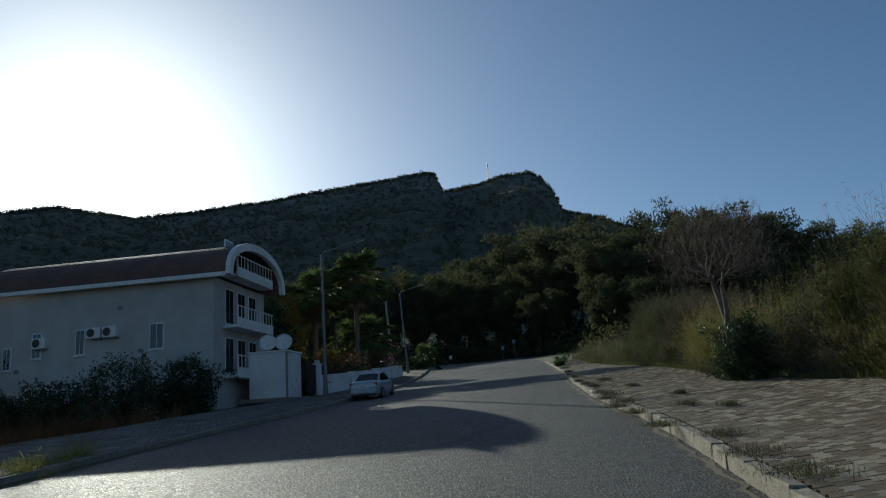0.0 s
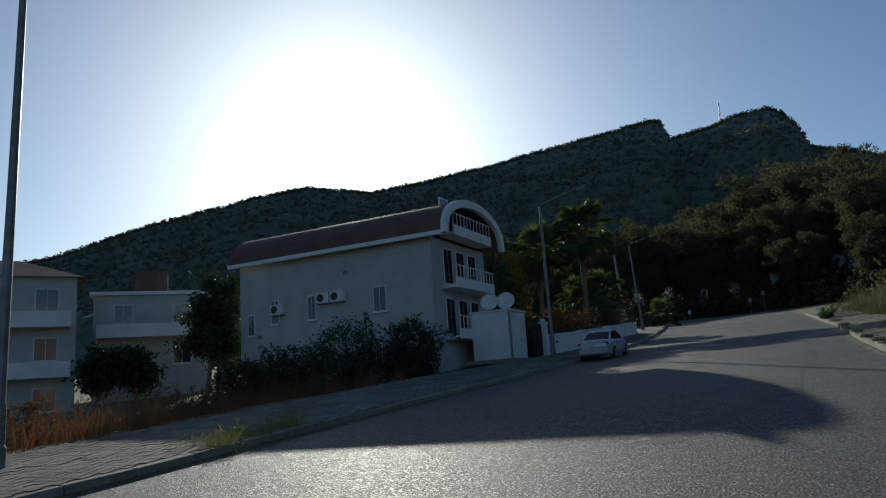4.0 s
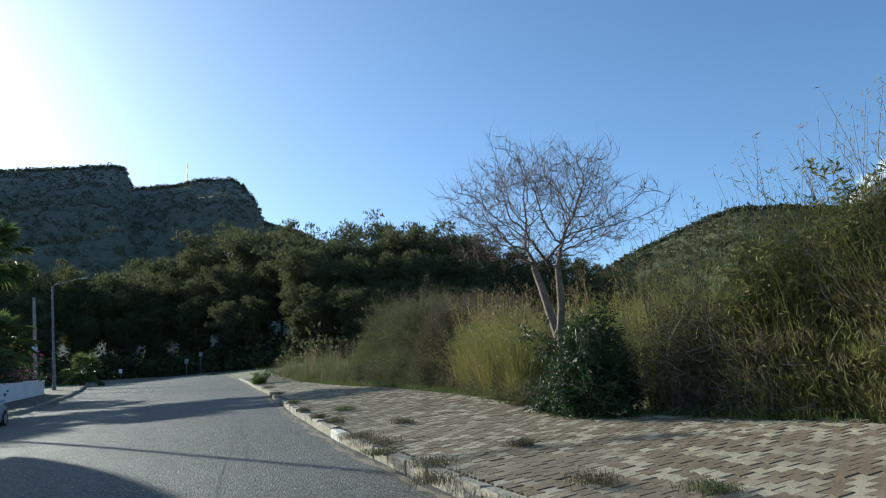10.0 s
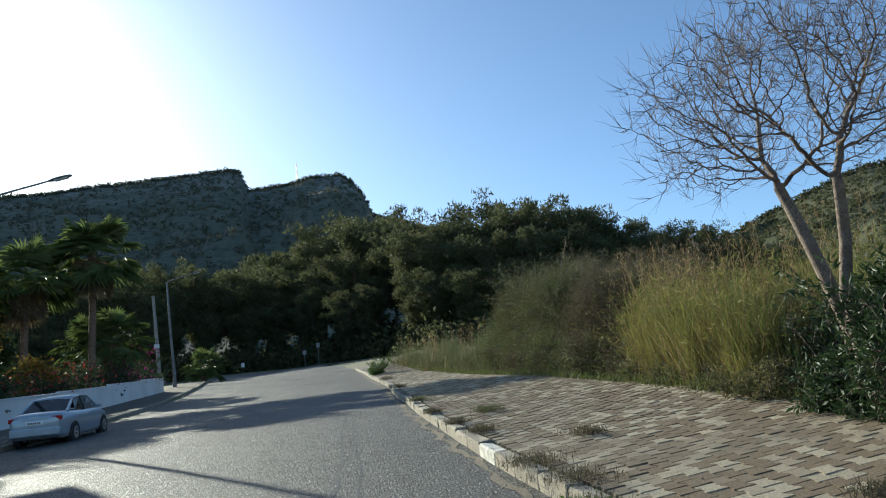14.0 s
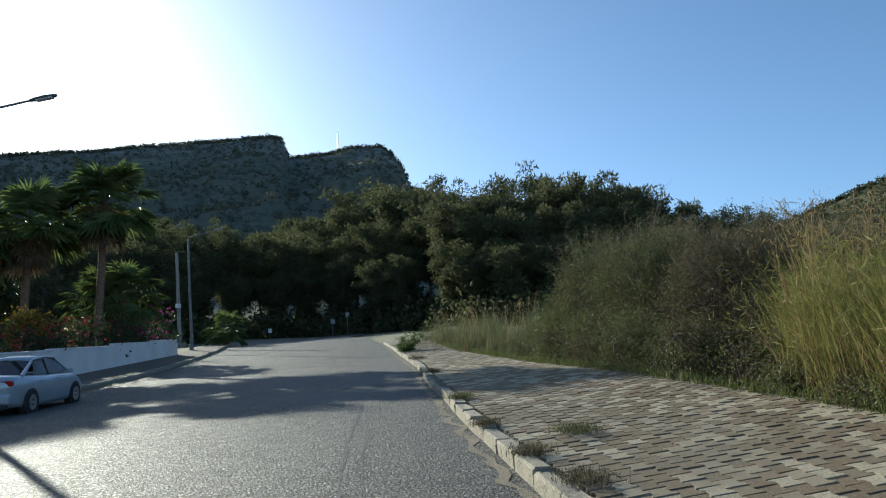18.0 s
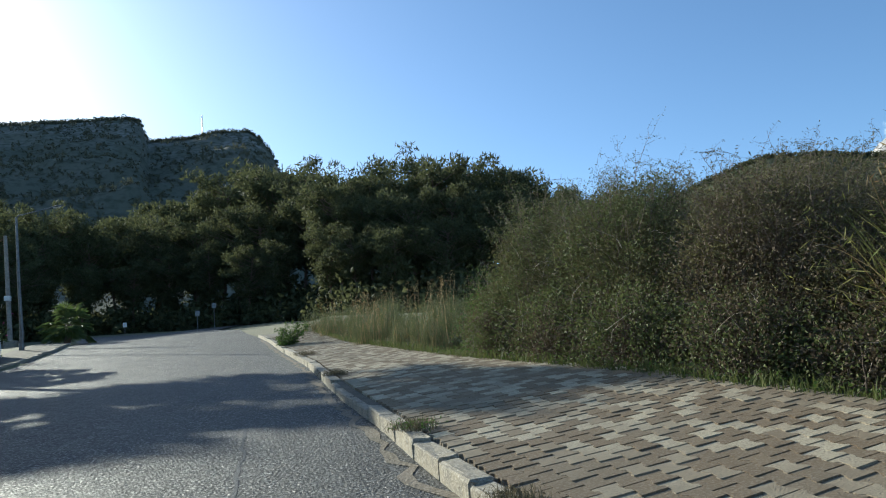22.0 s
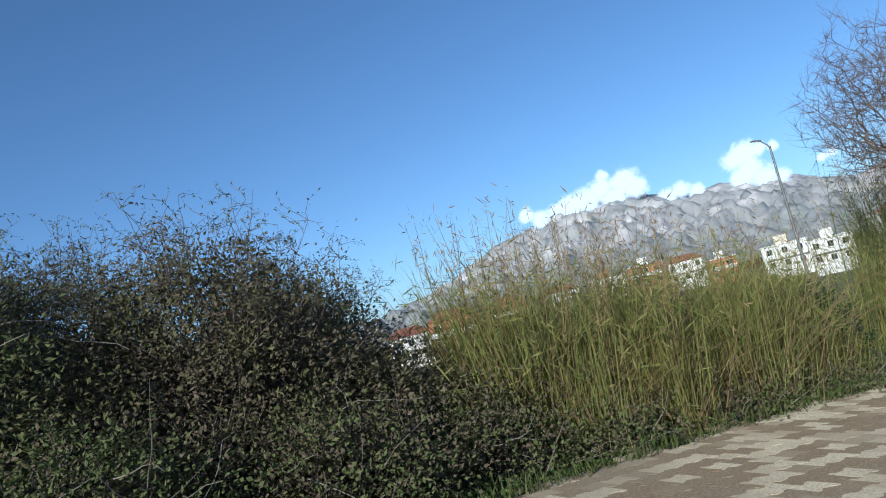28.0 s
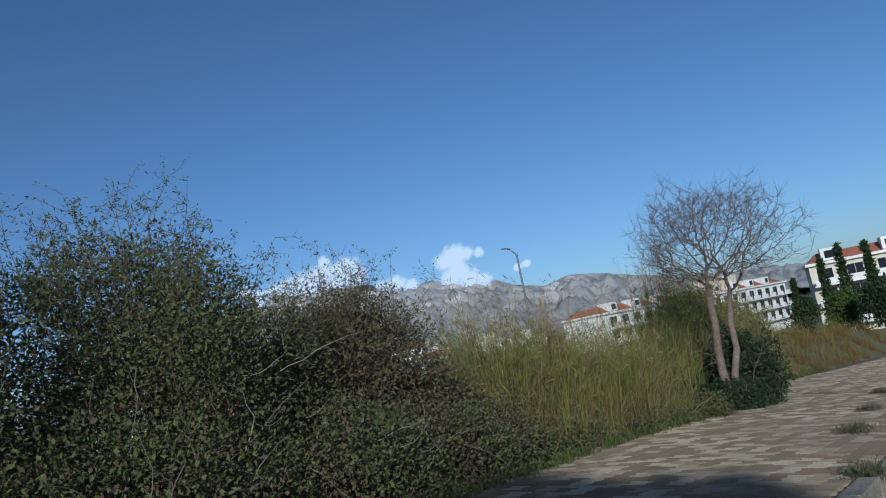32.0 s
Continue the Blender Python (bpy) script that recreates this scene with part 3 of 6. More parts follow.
def reeds(name, spots, label, height, blades, dry, stalks, seed, green="reed", straw="reed_dry", category="tall grass", wind=(0, 0), lean=0.2, group="", arching=0):
    """A stand of tall grass: green blades, dry straw and taller stalks with plumes. spots: (x, y, radius)."""
    rnd = random.Random(seed)
    x0, y0 = spots[0][0], spots[0][1]
    z0 = land_at(x0, y0)
    ob = thing(name, (x0, y0, z0), label, category, group)

    tufts = []
    for x, y, r in spots:
        for _ in range(int(6 + 7 * r)):
            a, q = rnd.uniform(0, 6.283), r * math.sqrt(rnd.random())
            tufts.append((x + q * math.cos(a), y + q * math.sin(a), rnd.gauss(0, 0.08), rnd.gauss(0, 0.08), rnd.uniform(0.45, 1.1)))

    def feet(n):
        """Feet, the lean of their tuft, and its height."""
        out, push, tall = [], [], []
        for _ in range(n):
            x, y, u, v, s = rnd.choice(tufts)
            dx, dy = rnd.gauss(0, 0.16), rnd.gauss(0, 0.16)
            px, py = x + dx, y + dy
            out.append((px - x0, py - y0, land_at(px, py) - z0 - 0.05))
            push.append((u + dx * 0.22, v + dy * 0.22, 0))
            tall.append(s)
        return out, push, np.array(tall)

    f, u, s = feet(blades)
    tagged(part("green_grass", blade_mesh("green_grass", f, rng.uniform(0.3, 1.0, blades) * s * height, 0.009, lean * 0.75, M[green], bend=0.22, wind=wind, pushes=u), None, ob), kind="stuff")
    f, u, s = feet(blades // 2)
    up = rng.uniform(0.12, 0.95, len(f)) * s * height
    at = [(p[0] + q[0] * z, p[1] + q[1] * z, p[2] + z) for p, q, z in zip(f, u, up)]
    tagged(part("leaf_growth", leaf_mesh("leaf_growth", at, 0.22, 0.014, M[green], up=0.35), None, ob), kind="stuff")
    f, u, s = feet(dry)
    tagged(part("dry_straw", blade_mesh("dry_straw", f, rng.uniform(0.2, 0.76, dry) * s * height, 0.008, lean * 1.1, M[straw], wind=wind, pushes=u), None, ob,
                "dry straw among the green"), kind="stuff")
    if arching:
        paths, tips = [], []
        for f in feet(arching)[0]:
            a, reach, top = rnd.uniform(0, 6.283), height * rnd.uniform(0.2, 0.85), height * rnd.uniform(0.55, 1.12)
            pts = []
            for i in range(8):
                q = i / 7
                pts.append(((f[0] + reach * q ** 1.7 * math.cos(a), f[1] + reach * q ** 1.7 * math.sin(a), f[2] + top * (q - 0.16 * q ** 3.5 - 0.1 * reach / height * q ** 3)), 0.006 * (1 - 0.75 * q)))
                for _ in range(2 if i > 1 else 0):
                    tips.append(tuple(Vector(pts[-1][0]) + Vector((rnd.gauss(0, 0.05), rnd.gauss(0, 0.05), rnd.uniform(-0.05, 0.12)))))
            paths.append(pts)
        tagged(part("arching_growth", tubes("arching_growth", paths, M["reed_dry"], 3), None, ob, "dry arching stems"), kind="stuff")
        tagged(part("stem_leaf_growth", leaf_mesh("stem_leaf_growth", tips, 0.20, 0.012, M[green], up=0.5), None, ob), kind="stuff")
    if stalks:
        paths, tips = [], []
        for f in feet(stalks)[0]:
            st = grow(f, (rnd.gauss(0, 0.12) + wind[0], rnd.gauss(0, 0.12) + wind[1], 1), height * rnd.uniform(0.95, 1.25), 0.009, 6, 0.07, rnd)
            paths.append(st)
            for i in (3, 4, 5, 6):
                for _ in range(5):
                    tips.append(tuple(Vector(st[i][0]) + Vector((rnd.gauss(0, 0.03), rnd.gauss(0, 0.03), rnd.uniform(-0.12, 0.12)))))
        tagged(part("stalk_growth", tubes("stalk_growth", paths, M[straw], 3), None, ob), kind="stuff")
        tagged(part("plume_growth", leaf_mesh("plume_growth", tips, 0.11, 0.012, M[straw], up=0.9), None, ob), kind="stuff")
    return ob


def crown_paths(starts, centre, radii, n, seed, step=0.085, reach=0.7, near=0.115):
    """Branches that grow from the starts towards scattered points of a dome: each branch a list of (point, radius)."""
    gen = np.random.default_rng(seed)
    d = gen.normal(size=(n, 3))
    d /= np.linalg.norm(d, axis=1, keepdims=True)
    d *= gen.uniform(0.25, 1.0, n)[:, None] ** 0.5
    d *= np.array([0.80 + 0.55 * noise.noise((2.1 * q[0], 2.1 * q[1], 2.1 * q[2] + seed)) for q in d])[:, None]
    d[:, 2] = np.where(d[:, 2] < -0.35, -d[:, 2], d[:, 2])
    goals = np.array(centre) + d * np.array(radii)
    pts, parent, alive = [np.array(p, float) for p in starts], [-1] * len(starts), np.ones(n, bool)
    for _ in range(60):
        P = np.array(pts)
        g = np.where(alive)[0]
        if not len(g):
            break
        gap = np.linalg.norm(goals[g][:, None] - P[None], axis=2)
        who, dist = gap.argmin(1), gap.min(1)
        pull = {}
        for i, k, q in zip(g, who, dist):
            if q < reach or len(pts) < 60:
                pull.setdefault(int(k), []).append((goals[i] - pts[k]) / q)
        for k, ways in pull.items():
            w = np.mean(ways, 0) + gen.normal(0, 0.16, 3) + np.array([0, 0, 0.10])
            pts.append(pts[k] + step * w / (np.linalg.norm(w) + 1e-9))
            parent.append(k)
        P = np.array(pts)
        alive[g] &= np.linalg.norm(goals[g][:, None] - P[None], axis=2).min(1) > near
    load, kids = np.zeros(len(pts)), [[] for _ in pts]
    for k in range(len(pts) - 1, -1, -1):
        load[k] += 1 if not kids[k] else 0
        if parent[k] >= 0:
            kids[parent[k]].append(k)
            load[parent[k]] += load[k]
    radius = lambda k: 0.0036 * load[k] ** 0.44
    out = []
    for k in range(len(pts)):
        if parent[k] >= 0 and kids[parent[k]][0] == k and parent[parent[k]] >= 0:
            continue
        path = [(tuple(pts[parent[k]]), radius(k))] if parent[k] >= 0 else []
        j = k
        while True:
            path.append((tuple(pts[j]), radius(j)))
            if not kids[j]:
                break
            j = kids[j][0]
        if len(path) > 1:
            out.append((path, load[k]))
    return out


def bare_tree():
    """The leafless tree with two leaning trunks."""
    rnd = random.Random(5)
    at = (4.88, 21.5, land_at(4.88, 21.5) - 0.1)
    ob = thing("bare_tree", at, "leafless tree with two pale leaning trunks and fine twigs", "tree")
    z = at[2]
    trunks = (
        [((0.05, 0.05, 0), 0.105), ((0.16, 0.12, 3.0 - z), 0.09), ((0.10, 0.22, 3.5 - z), 0.082), ((0.00, 0.30, 4.05 - z), 0.076), ((-0.04, 0.42, 4.45 - z), 0.072), ((-0.12, 0.50, 4.85 - z), 0.062)],
        [((0.10, -0.12, 0), 0.09), ((0.02, -0.16, 2.9 - z), 0.078), ((-0.10, -0.28, 3.4 - z), 0.07), ((-0.06, -0.40, 3.95 - z), 0.065), ((-0.10, -0.52, 4.4 - z), 0.06), ((-0.14, -0.60, 4.66 - z), 0.054)],
    )
    limbs, twigs = [], []
    starts = [trunks[0][-1][0], trunks[0][-2][0], trunks[1][-1][0], trunks[1][-2][0]]
    for path, load in crown_paths(starts, (-0.08, -0.05, 5.55 - z), (2.08, 2.08, 1.70), 3300, 17, near=0.105):
        (limbs if load > 30 else twigs).append(path)
    for path in list(twigs):
        # fine upward sprays on the outer twigs
        p, way = Vector(path[-1][0]), Vector(path[-1][0]) - Vector(path[-2][0])
        for q, _ in path[1:-1:2]:
            twigs.append(grow(q, way.normalized() * 0.7 + Vector((rnd.gauss(0, 0.6), rnd.gauss(0, 0.6), 0.35 + rnd.gauss(0, 0.3))), rnd.uniform(0.12, 0.4), 0.0034, 3, 0.16, rnd, 0.05))
        for _ in range(4):
            twigs.append(grow(p, way.normalized() + Vector((rnd.gauss(0, 0.35), rnd.gauss(0, 0.35), 0.3 + rnd.gauss(0, 0.25))), rnd.uniform(0.14, 0.42), 0.0034, 4, 0.16, rnd, 0.05))
    for t in trunks:
        part("trunk", tubes("trunk", [t], M["bark"], 9), None, ob, "pale grey-brown leaning trunk")
    for path in limbs:
        part("limb", tubes("limb", [path], M["bark"], 5), None, ob)
    part("twig_crown", tubes("twig_crown", twigs, M["twig"], 3), None, ob, "fine bare twigs")
    return ob


def clump_bush(name, at, rx, ry, h, label, seed, clumps=240, per=85, leaf=0.043, wide=0.48, mats=("leaf_olive", "leaf_brown"), sprays=60, spray=0.85, bare=26, category="bush", group="", top=0.86, rise=0.0):
    """A dense shrub: leafy clumps of uneven size over a dark heart, bare twigs across its face, thin sprays on top."""
    rnd = random.Random(seed)
    ob = thing(name, at, label, category, group)
    stems, spots, ways = [], [[] for _ in mats], [[] for _ in mats]

    def dome(b, e, r):
        c = math.sqrt(max(0.0, 1 - e ** 2.4))
        lump = 0.88 + 0.26 * noise.noise((math.cos(b) * 1.9 + seed, math.sin(b) * 1.9, e * 2.4))
        return Vector((rx * c * r * lump * math.cos(b), ry * c * r * lump * math.sin(b), max(0.05, h * top * e * (0.55 + 0.45 * r) * (0.7 + 0.3 * lump))))

    for k in range(clumps):
        b, e, r = rnd.uniform(0, 6.283), rnd.uniform(0.03, 1.0), rnd.uniform(0.70, 1.04)
        c = dome(b, e, r)
        size = rnd.uniform(0.09, 0.24)
        which = 0 if rnd.random() < 0.62 + 0.3 * (0.5 - e) else len(mats) - 1
        out = Vector((c.x / rx, c.y / ry, 0.5))
        for _ in range(int(per * rnd.uniform(0.4, 1.5))):
            v = Vector((rnd.gauss(0, 1), rnd.gauss(0, 1), rnd.gauss(0, 0.8))) * size
            spots[which].append((c.x + v.x, c.y + v.y, max(0.02, c.z + v.z)))
            ways[which].append(tuple(out * 0.6 + v * 2.0 + Vector((0, 0, rise))))
        if k % 3 == 0:
            foot = Vector((c.x * 0.25 + rnd.gauss(0, 0.15), c.y * 0.25 + rnd.gauss(0, 0.15), -0.1))
            stems.append(grow(foot, c - foot + Vector((0, 0, 0.3)), (c - foot).length, 0.012, 6, 0.14, rnd, -0.04))
    for _ in range(clumps * per // 3):
        c = dome(rnd.uniform(0, 6.283), rnd.uniform(0, 0.92), rnd.uniform(0.2, 0.75))
        spots[-1].append(tuple(c))
        ways[-1].append((rnd.gauss(0, 1), rnd.gauss(0, 1), 0.2))
    pale = []
    for _ in range(bare):
        b, e = rnd.uniform(0, 6.283), rnd.uniform(0.08, 0.8)
        c = dome(b, e, 0.97)
        pale.append(grow(c, (math.cos(b) * 0.5 + rnd.gauss(0, 0.7), math.sin(b) * 0.5 + rnd.gauss(0, 0.7), rnd.gauss(0.3, 0.6)), rnd.uniform(0.3, 0.95), rnd.uniform(0.003, 0.007), 6, 0.22, rnd, -0.02))
    tips, tip_ways = [], []
    for _ in range(sprays):
        b, e = rnd.uniform(0, 6.283), rnd.uniform(0.45, 1.0) ** 0.6
        c = dome(b, e, rnd.uniform(0.75, 0.98))
        L = spray * rnd.uniform(0.5, 1.15)
        st = grow(c - Vector((0, 0, 0.1)), (math.cos(b) * 0.35 + rnd.gauss(0, 0.3), math.sin(b) * 0.35 + rnd.gauss(0, 0.3), 1.0), L, 0.006, 7, 0.12, rnd, 0.02)
        stems.append(st)
        for j in range(9):
            i = rnd.randint(2, 7)
            tw = grow(st[i][0], (rnd.gauss(0, 1), rnd.gauss(0, 1), rnd.gauss(0.35, 0.5)), L * rnd.uniform(0.16, 0.42), 0.003, 4, 0.25, rnd, 0.0)
            stems.append(tw)
            for q in (1, 2, 3, 4):
                for _ in range(2):
                    tips.append((tw[q][0][0] + rnd.gauss(0, 0.014), tw[q][0][1] + rnd.gauss(0, 0.014), tw[q][0][2] + rnd.gauss(0, 0.014)))
                    tip_ways.append((rnd.gauss(0, 0.5), rnd.gauss(0, 0.5), rnd.uniform(-0.7, 0.5)))
    part("branchwork", tubes("branchwork", stems, M["twig"], 3), None, ob)
    if pale:
        tagged(part("dead_twig_growth", tubes("dead_twig_growth", pale, M["twig_pale"], 3), None, ob, "pale bare twigs"), kind="stuff")
    for m, sp, wy in zip(mats, spots, ways):
        if sp:
            part("foliage", leaf_mesh("foliage", sp, leaf, leaf * wide, M[m], directions=np.array(wy), spread=0.8), None, ob)
    if tips:
        part("spray_leaves", leaf_mesh("spray_leaves", tips, leaf * 0.9, leaf * 0.22, M[mats[0]], directions=np.array(tip_ways), spread=0.4), None, ob, "thin leaves of the top sprays")
    return ob


def pine_parts(seed, height, spread, base):
    """Meshes of one pine: trunk with limbs, and a crown of many needle pads."""
    rnd = random.Random(seed)
    trunk = grow((0, 0, 0), (rnd.gauss(0, 0.06), rnd.gauss(0, 0.06), 1), height * 0.92, 0.28, 8, 0.05, rnd, 0.03)
    limbs, spots = [trunk], []
    pads = 52
    for k in range(pads):
        t = base + (1 - base) * (k + rnd.random()) / pads
        i = min(7, int(t * 8))
        p = Vector(trunk[i][0]).lerp(Vector(trunk[i + 1][0]), t * 8 - i)
        a = k * 2.4 + rnd.gauss(0, 0.4)
        reach = spread * (0.35 + 0.75 * math.sin(math.pi * min(1, 0.22 + 0.78 * (1 - (t - base) / (1 - base))))) * rnd.uniform(0.6, 1.1)
        limb = grow(p, (math.cos(a), math.sin(a), 0.35), reach, 0.07, 4, 0.14, rnd, 0.05)
        limbs.append(limb)
        for q in (3, 4):
            c = Vector(limb[q][0])
            n, r = 72, rnd.uniform(0.75, 1.35)
            for _ in range(n):
                v = Vector((rnd.gauss(0, 1), rnd.gauss(0, 1), rnd.gauss(0, 1))).normalized() * r * rnd.uniform(0.55, 1.05)
                spots.append((c.x + v.x, c.y + v.y, c.z + 0.25 + v.z * 0.6))
    return tubes("trunk", limbs, M["pine_bark"], 5), leaf_mesh("crown", spots, 0.62, 0.16, M["pine"], up=0.5)


PINES = [pine_parts(11, 15, 4.4, 0.42), pine_parts(12, 15, 5.0, 0.5), pine_parts(13, 15, 3.6, 0.3), pine_parts(14, 15, 5.4, 0.36)]


def pine(x, y, top, kind, turn, label):
    z = land_at(x, y) - 0.2
    s = (top - z) / 15.0
    ob = thing("pine_tree", (x, y, z), label, "pine tree", "pines of the wood", rz=turn)
    t, c = PINES[kind]
    for name, me in (("trunk", t), ("crown", c)):
        o = part(name, me, None, ob)
        o.scale = (s, s, s)
    return ob


TOP_AZ = (-40, -32, -22, -15, -9.5, -6.5, -4.5, -2.5, -0.7, 1.8, 4.8, 8, 11.6, 14.7, 18.2, 20.6, 22.6, 24.7, 27, 32)
TOP_EL = (9.5, 10.5, 11, 12.0, 11, 12.4, 12.6, 14.2, 13.0, 14.7, 14.6, 14.1, 14.7, 14.3, 13.9, 12.4, 11.4, 11.5, 10.9, 8.5)
EDGE_AZ = (-40, -24, -14, -8, -3, 2, 6, 12, 20, 26, 32)
EDGE_D = (70, 92, 108, 122, 112, 96, 84, 78, 84, 104, 120)
rnd = random.Random(3)
wood_eye = (-0.4, 12.7, 2.6)
row = 0
for back, lower, step in ((0, 0.72, 2.7), (9, 0.9, 2.3), (20, 1.0, 2.2), (34, 1.0, 2.6)):
    a = -40.0
    while a < 33:
        d = float(np.interp(a, EDGE_AZ, EDGE_D)) + back + rnd.uniform(-2.5, 2.5)
        el = float(np.interp(a, TOP_AZ, TOP_EL)) * 0.965 * lower * rnd.uniform(0.93, 1.0)
        x, y = wood_eye[0] + d * math.sin(math.radians(a)), wood_eye[1] + d * math.cos(math.radians(a))
        pine(x, y, wood_eye[2] + d * math.tan(math.radians(el)), rnd.randint(0, 3), rnd.uniform(0, 360),
             ("rounded dark green pine at the edge of the wood" if back == 0 else "tall dark green pine in the wood"))
        a += step * rnd.uniform(0.7, 1.3)
    row += 1


def thicket():
    """The dark undergrowth along the edge of the wood."""
    rnd = random.Random(8)
    spots = []
    for _ in range(1500):
        a = rnd.uniform(-42, 31)
        d = float(np.interp(a, EDGE_AZ, EDGE_D)) + rnd.uniform(-4, 26)
        x, y = wood_eye[0] + d * math.sin(math.radians(a)), wood_eye[1] + d * math.cos(math.radians(a))
        if left_x(min(y, 140)) - 1.5 < x < (right_edge(y) + 1.5 if y < 119 else -60):
            continue
        z, r = land_at(x, y), rnd.uniform(1.0, 2.6)
        for _ in range(66):
            v = Vector((rnd.gauss(0, 1), rnd.gauss(0, 1), abs(rnd.gauss(0, 1)))).normalized() * r * rnd.uniform(0.5, 1.05)
            spots.append((x + v.x, y + v.y, z + v.z * 1.9))
    for _ in range(1300):
        a = rnd.uniform(-46, 33)
        d = float(np.interp(a, EDGE_AZ, EDGE_D)) + rnd.uniform(8, 62)
        x, y = wood_eye[0] + d * math.sin(math.radians(a)), wood_eye[1] + d * math.cos(math.radians(a))
        z, r = land_at(x, y), rnd.uniform(2.2, 4.2)
        for _ in range(70):
            v = Vector((rnd.gauss(0, 1), rnd.gauss(0, 1), abs(rnd.gauss(0, 1)))).normalized() * r * rnd.uniform(0.5, 1.05)
            spots.append((x + v.x, y + v.y, z + v.z * 1.7))
    ob = new("undergrowth", leaf_mesh("undergrowth", spots, 0.75, 0.42, M["pine"], up=0.3))
    return tagged(ob, "dark dense undergrowth below the pines", "undergrowth", kind="stuff")


thicket()
bare_tree()

# ---- the overgrown bank beside the pavement ----
# the big twiggy bush
for k, (x, y, rx, ry, h) in enumerate(((5.7, 31.3, 1.4, 1.6, 2.55), (5.3, 34.0, 1.6, 1.7, 3.15), (4.9, 36.4, 1.4, 1.6, 3.3), (7.5, 32.6, 2.0, 2.0, 2.75), (7.0, 36.2, 1.9, 2.0, 3.5), (7.4, 30.2, 1.2, 1.4, 2.0), (5.9, 29.8, 0.7, 0.7, 1.3))):
    clump_bush("twiggy_bush", (x, y, land_at(x, y)), rx, ry, h, "large twiggy olive-grey bush with small leaves", 20 + k, clumps=310 if rx > 1 else 150, per=90, leaf=0.053, group="twiggy bushes", sprays=95 if rx > 1 else 20, bare=44,
               mats=("leaf_bramble", "leaf_olive") if k in (1, 2) else ("leaf_olive", "leaf_brown"))
clump_bush("twiggy_bush", (4.35, 37.9, land_at(4.35, 37.9)), 0.85, 1.1, 1.75, "yellow-green end of the twiggy thicket", 31, clumps=190, mats=("leaf_green", "leaf_olive"), leaf=0.055, sprays=30, group="twiggy bushes")
# climbers at its foot
for k, (x, y, rx, ry, h) in enumerate(((4.75, 30.7, 0.75, 1.0, 0.85), (4.4, 32.6, 0.75, 1.4, 1.1), (4.1, 34.8, 0.7, 1.4, 1.15), (3.8, 37.0, 0.6, 1.2, 1.0))):
    clump_bush("bramble", (x, y, land_at(x, y)), rx, ry, h, "low leafy bramble at the foot of the bush", 40 + k, clumps=110, per=75, leaf=0.05, wide=0.6, mats=("leaf_bramble", "leaf_brown"), sprays=8, spray=0.35,
               bare=26, group="brambles", top=1.0)
# the glossy shrub below the bare tree
bush("glossy_shrub", (5.0, 20.5, land_at(5.0, 20.5)), 0.72, 0.75, 1.95, 40, 26, 15, 0.11, "leaf_dark", "dense glossy dark green shrub below the bare tree", seed=50, wide=0.28, droop=0.0, fill=5500)
bush("glossy_shrub", (4.95, 21.6, land_at(4.95, 21.6)), 0.6, 0.6, 0.9, 24, 20, 12, 0.10, "leaf_dark", "glossy dark green growth round the two trunks", seed=54, wide=0.3, fill=2500)
clump_bush("dry_shrub", (6.2, 19.5, land_at(6.2, 19.5)), 0.95, 1.0, 2.1, "dark shrub half dried to brown", 51, clumps=120, per=55, leaf=0.06, wide=0.35, mats=("leaf_brown", "leaf_grey"), sprays=16, bare=110)
clump_bush("dry_shrub", (6.6, 18.3, land_at(6.6, 18.3)), 0.6, 0.7, 1.2, "heap of pale dried twigs on the bank", 55, clumps=40, per=40, leaf=0.09, wide=0.12, mats=("leaf_brown", "broom_dry"), sprays=30, spray=0.5, bare=150)
bush("bramble", (4.85, 23.3, land_at(4.85, 23.3)), 0.45, 0.7, 0.7, 18, 16, 14, 0.05, "leaf_olive", "low leafy bramble round the bare tree", seed=52, wide=0.6, group="brambles", fill=1500)
bush("bramble", (6.3, 23.3, land_at(6.3, 23.3)), 0.9, 0.9, 1.5, 20, 18, 14, 0.06, "leaf_dark", "dark leafy bramble beside the bare tree", seed=53, wide=0.5, group="brambles", fill=2500)
for k, (x, y, rx, ry, h) in enumerate(((5.7, 24.6, 0.45, 0.7, 0.9), (5.7, 26.3, 0.45, 0.8, 0.95), (5.8, 28.0, 0.45, 0.7, 0.9), (6.8, 25.8, 0.8, 1.0, 1.1))):
    clump_bush("dead_growth", (x, y, land_at(x, y)), rx, ry, h, "brown dead growth among the reeds", 80 + k, clumps=60, per=50, leaf=0.07, wide=0.2, mats=("leaf_brown", "leaf_grey"), sprays=10, bare=60, group="dead growth in the reeds")
for k, (x, y, rx, ry, h) in enumerate(((4.9, 24.6, 0.26, 0.7, 0.36), (4.85, 26.2, 0.28, 0.9, 0.40), (4.9, 27.8, 0.32, 0.8, 0.45), (4.95, 29.2, 0.5, 0.8, 0.6), (5.6, 28.9, 0.55, 0.6, 0.8))):
    clump_bush("bramble", (x, y, land_at(x, y)), rx, ry, h, "low leafy bramble at the foot of the reeds", 90 + k, clumps=60, per=60, leaf=0.05, wide=0.6, mats=("leaf_bramble", "leaf_brown"), sprays=6, spray=0.3,
               bare=16, group="brambles", top=1.0)
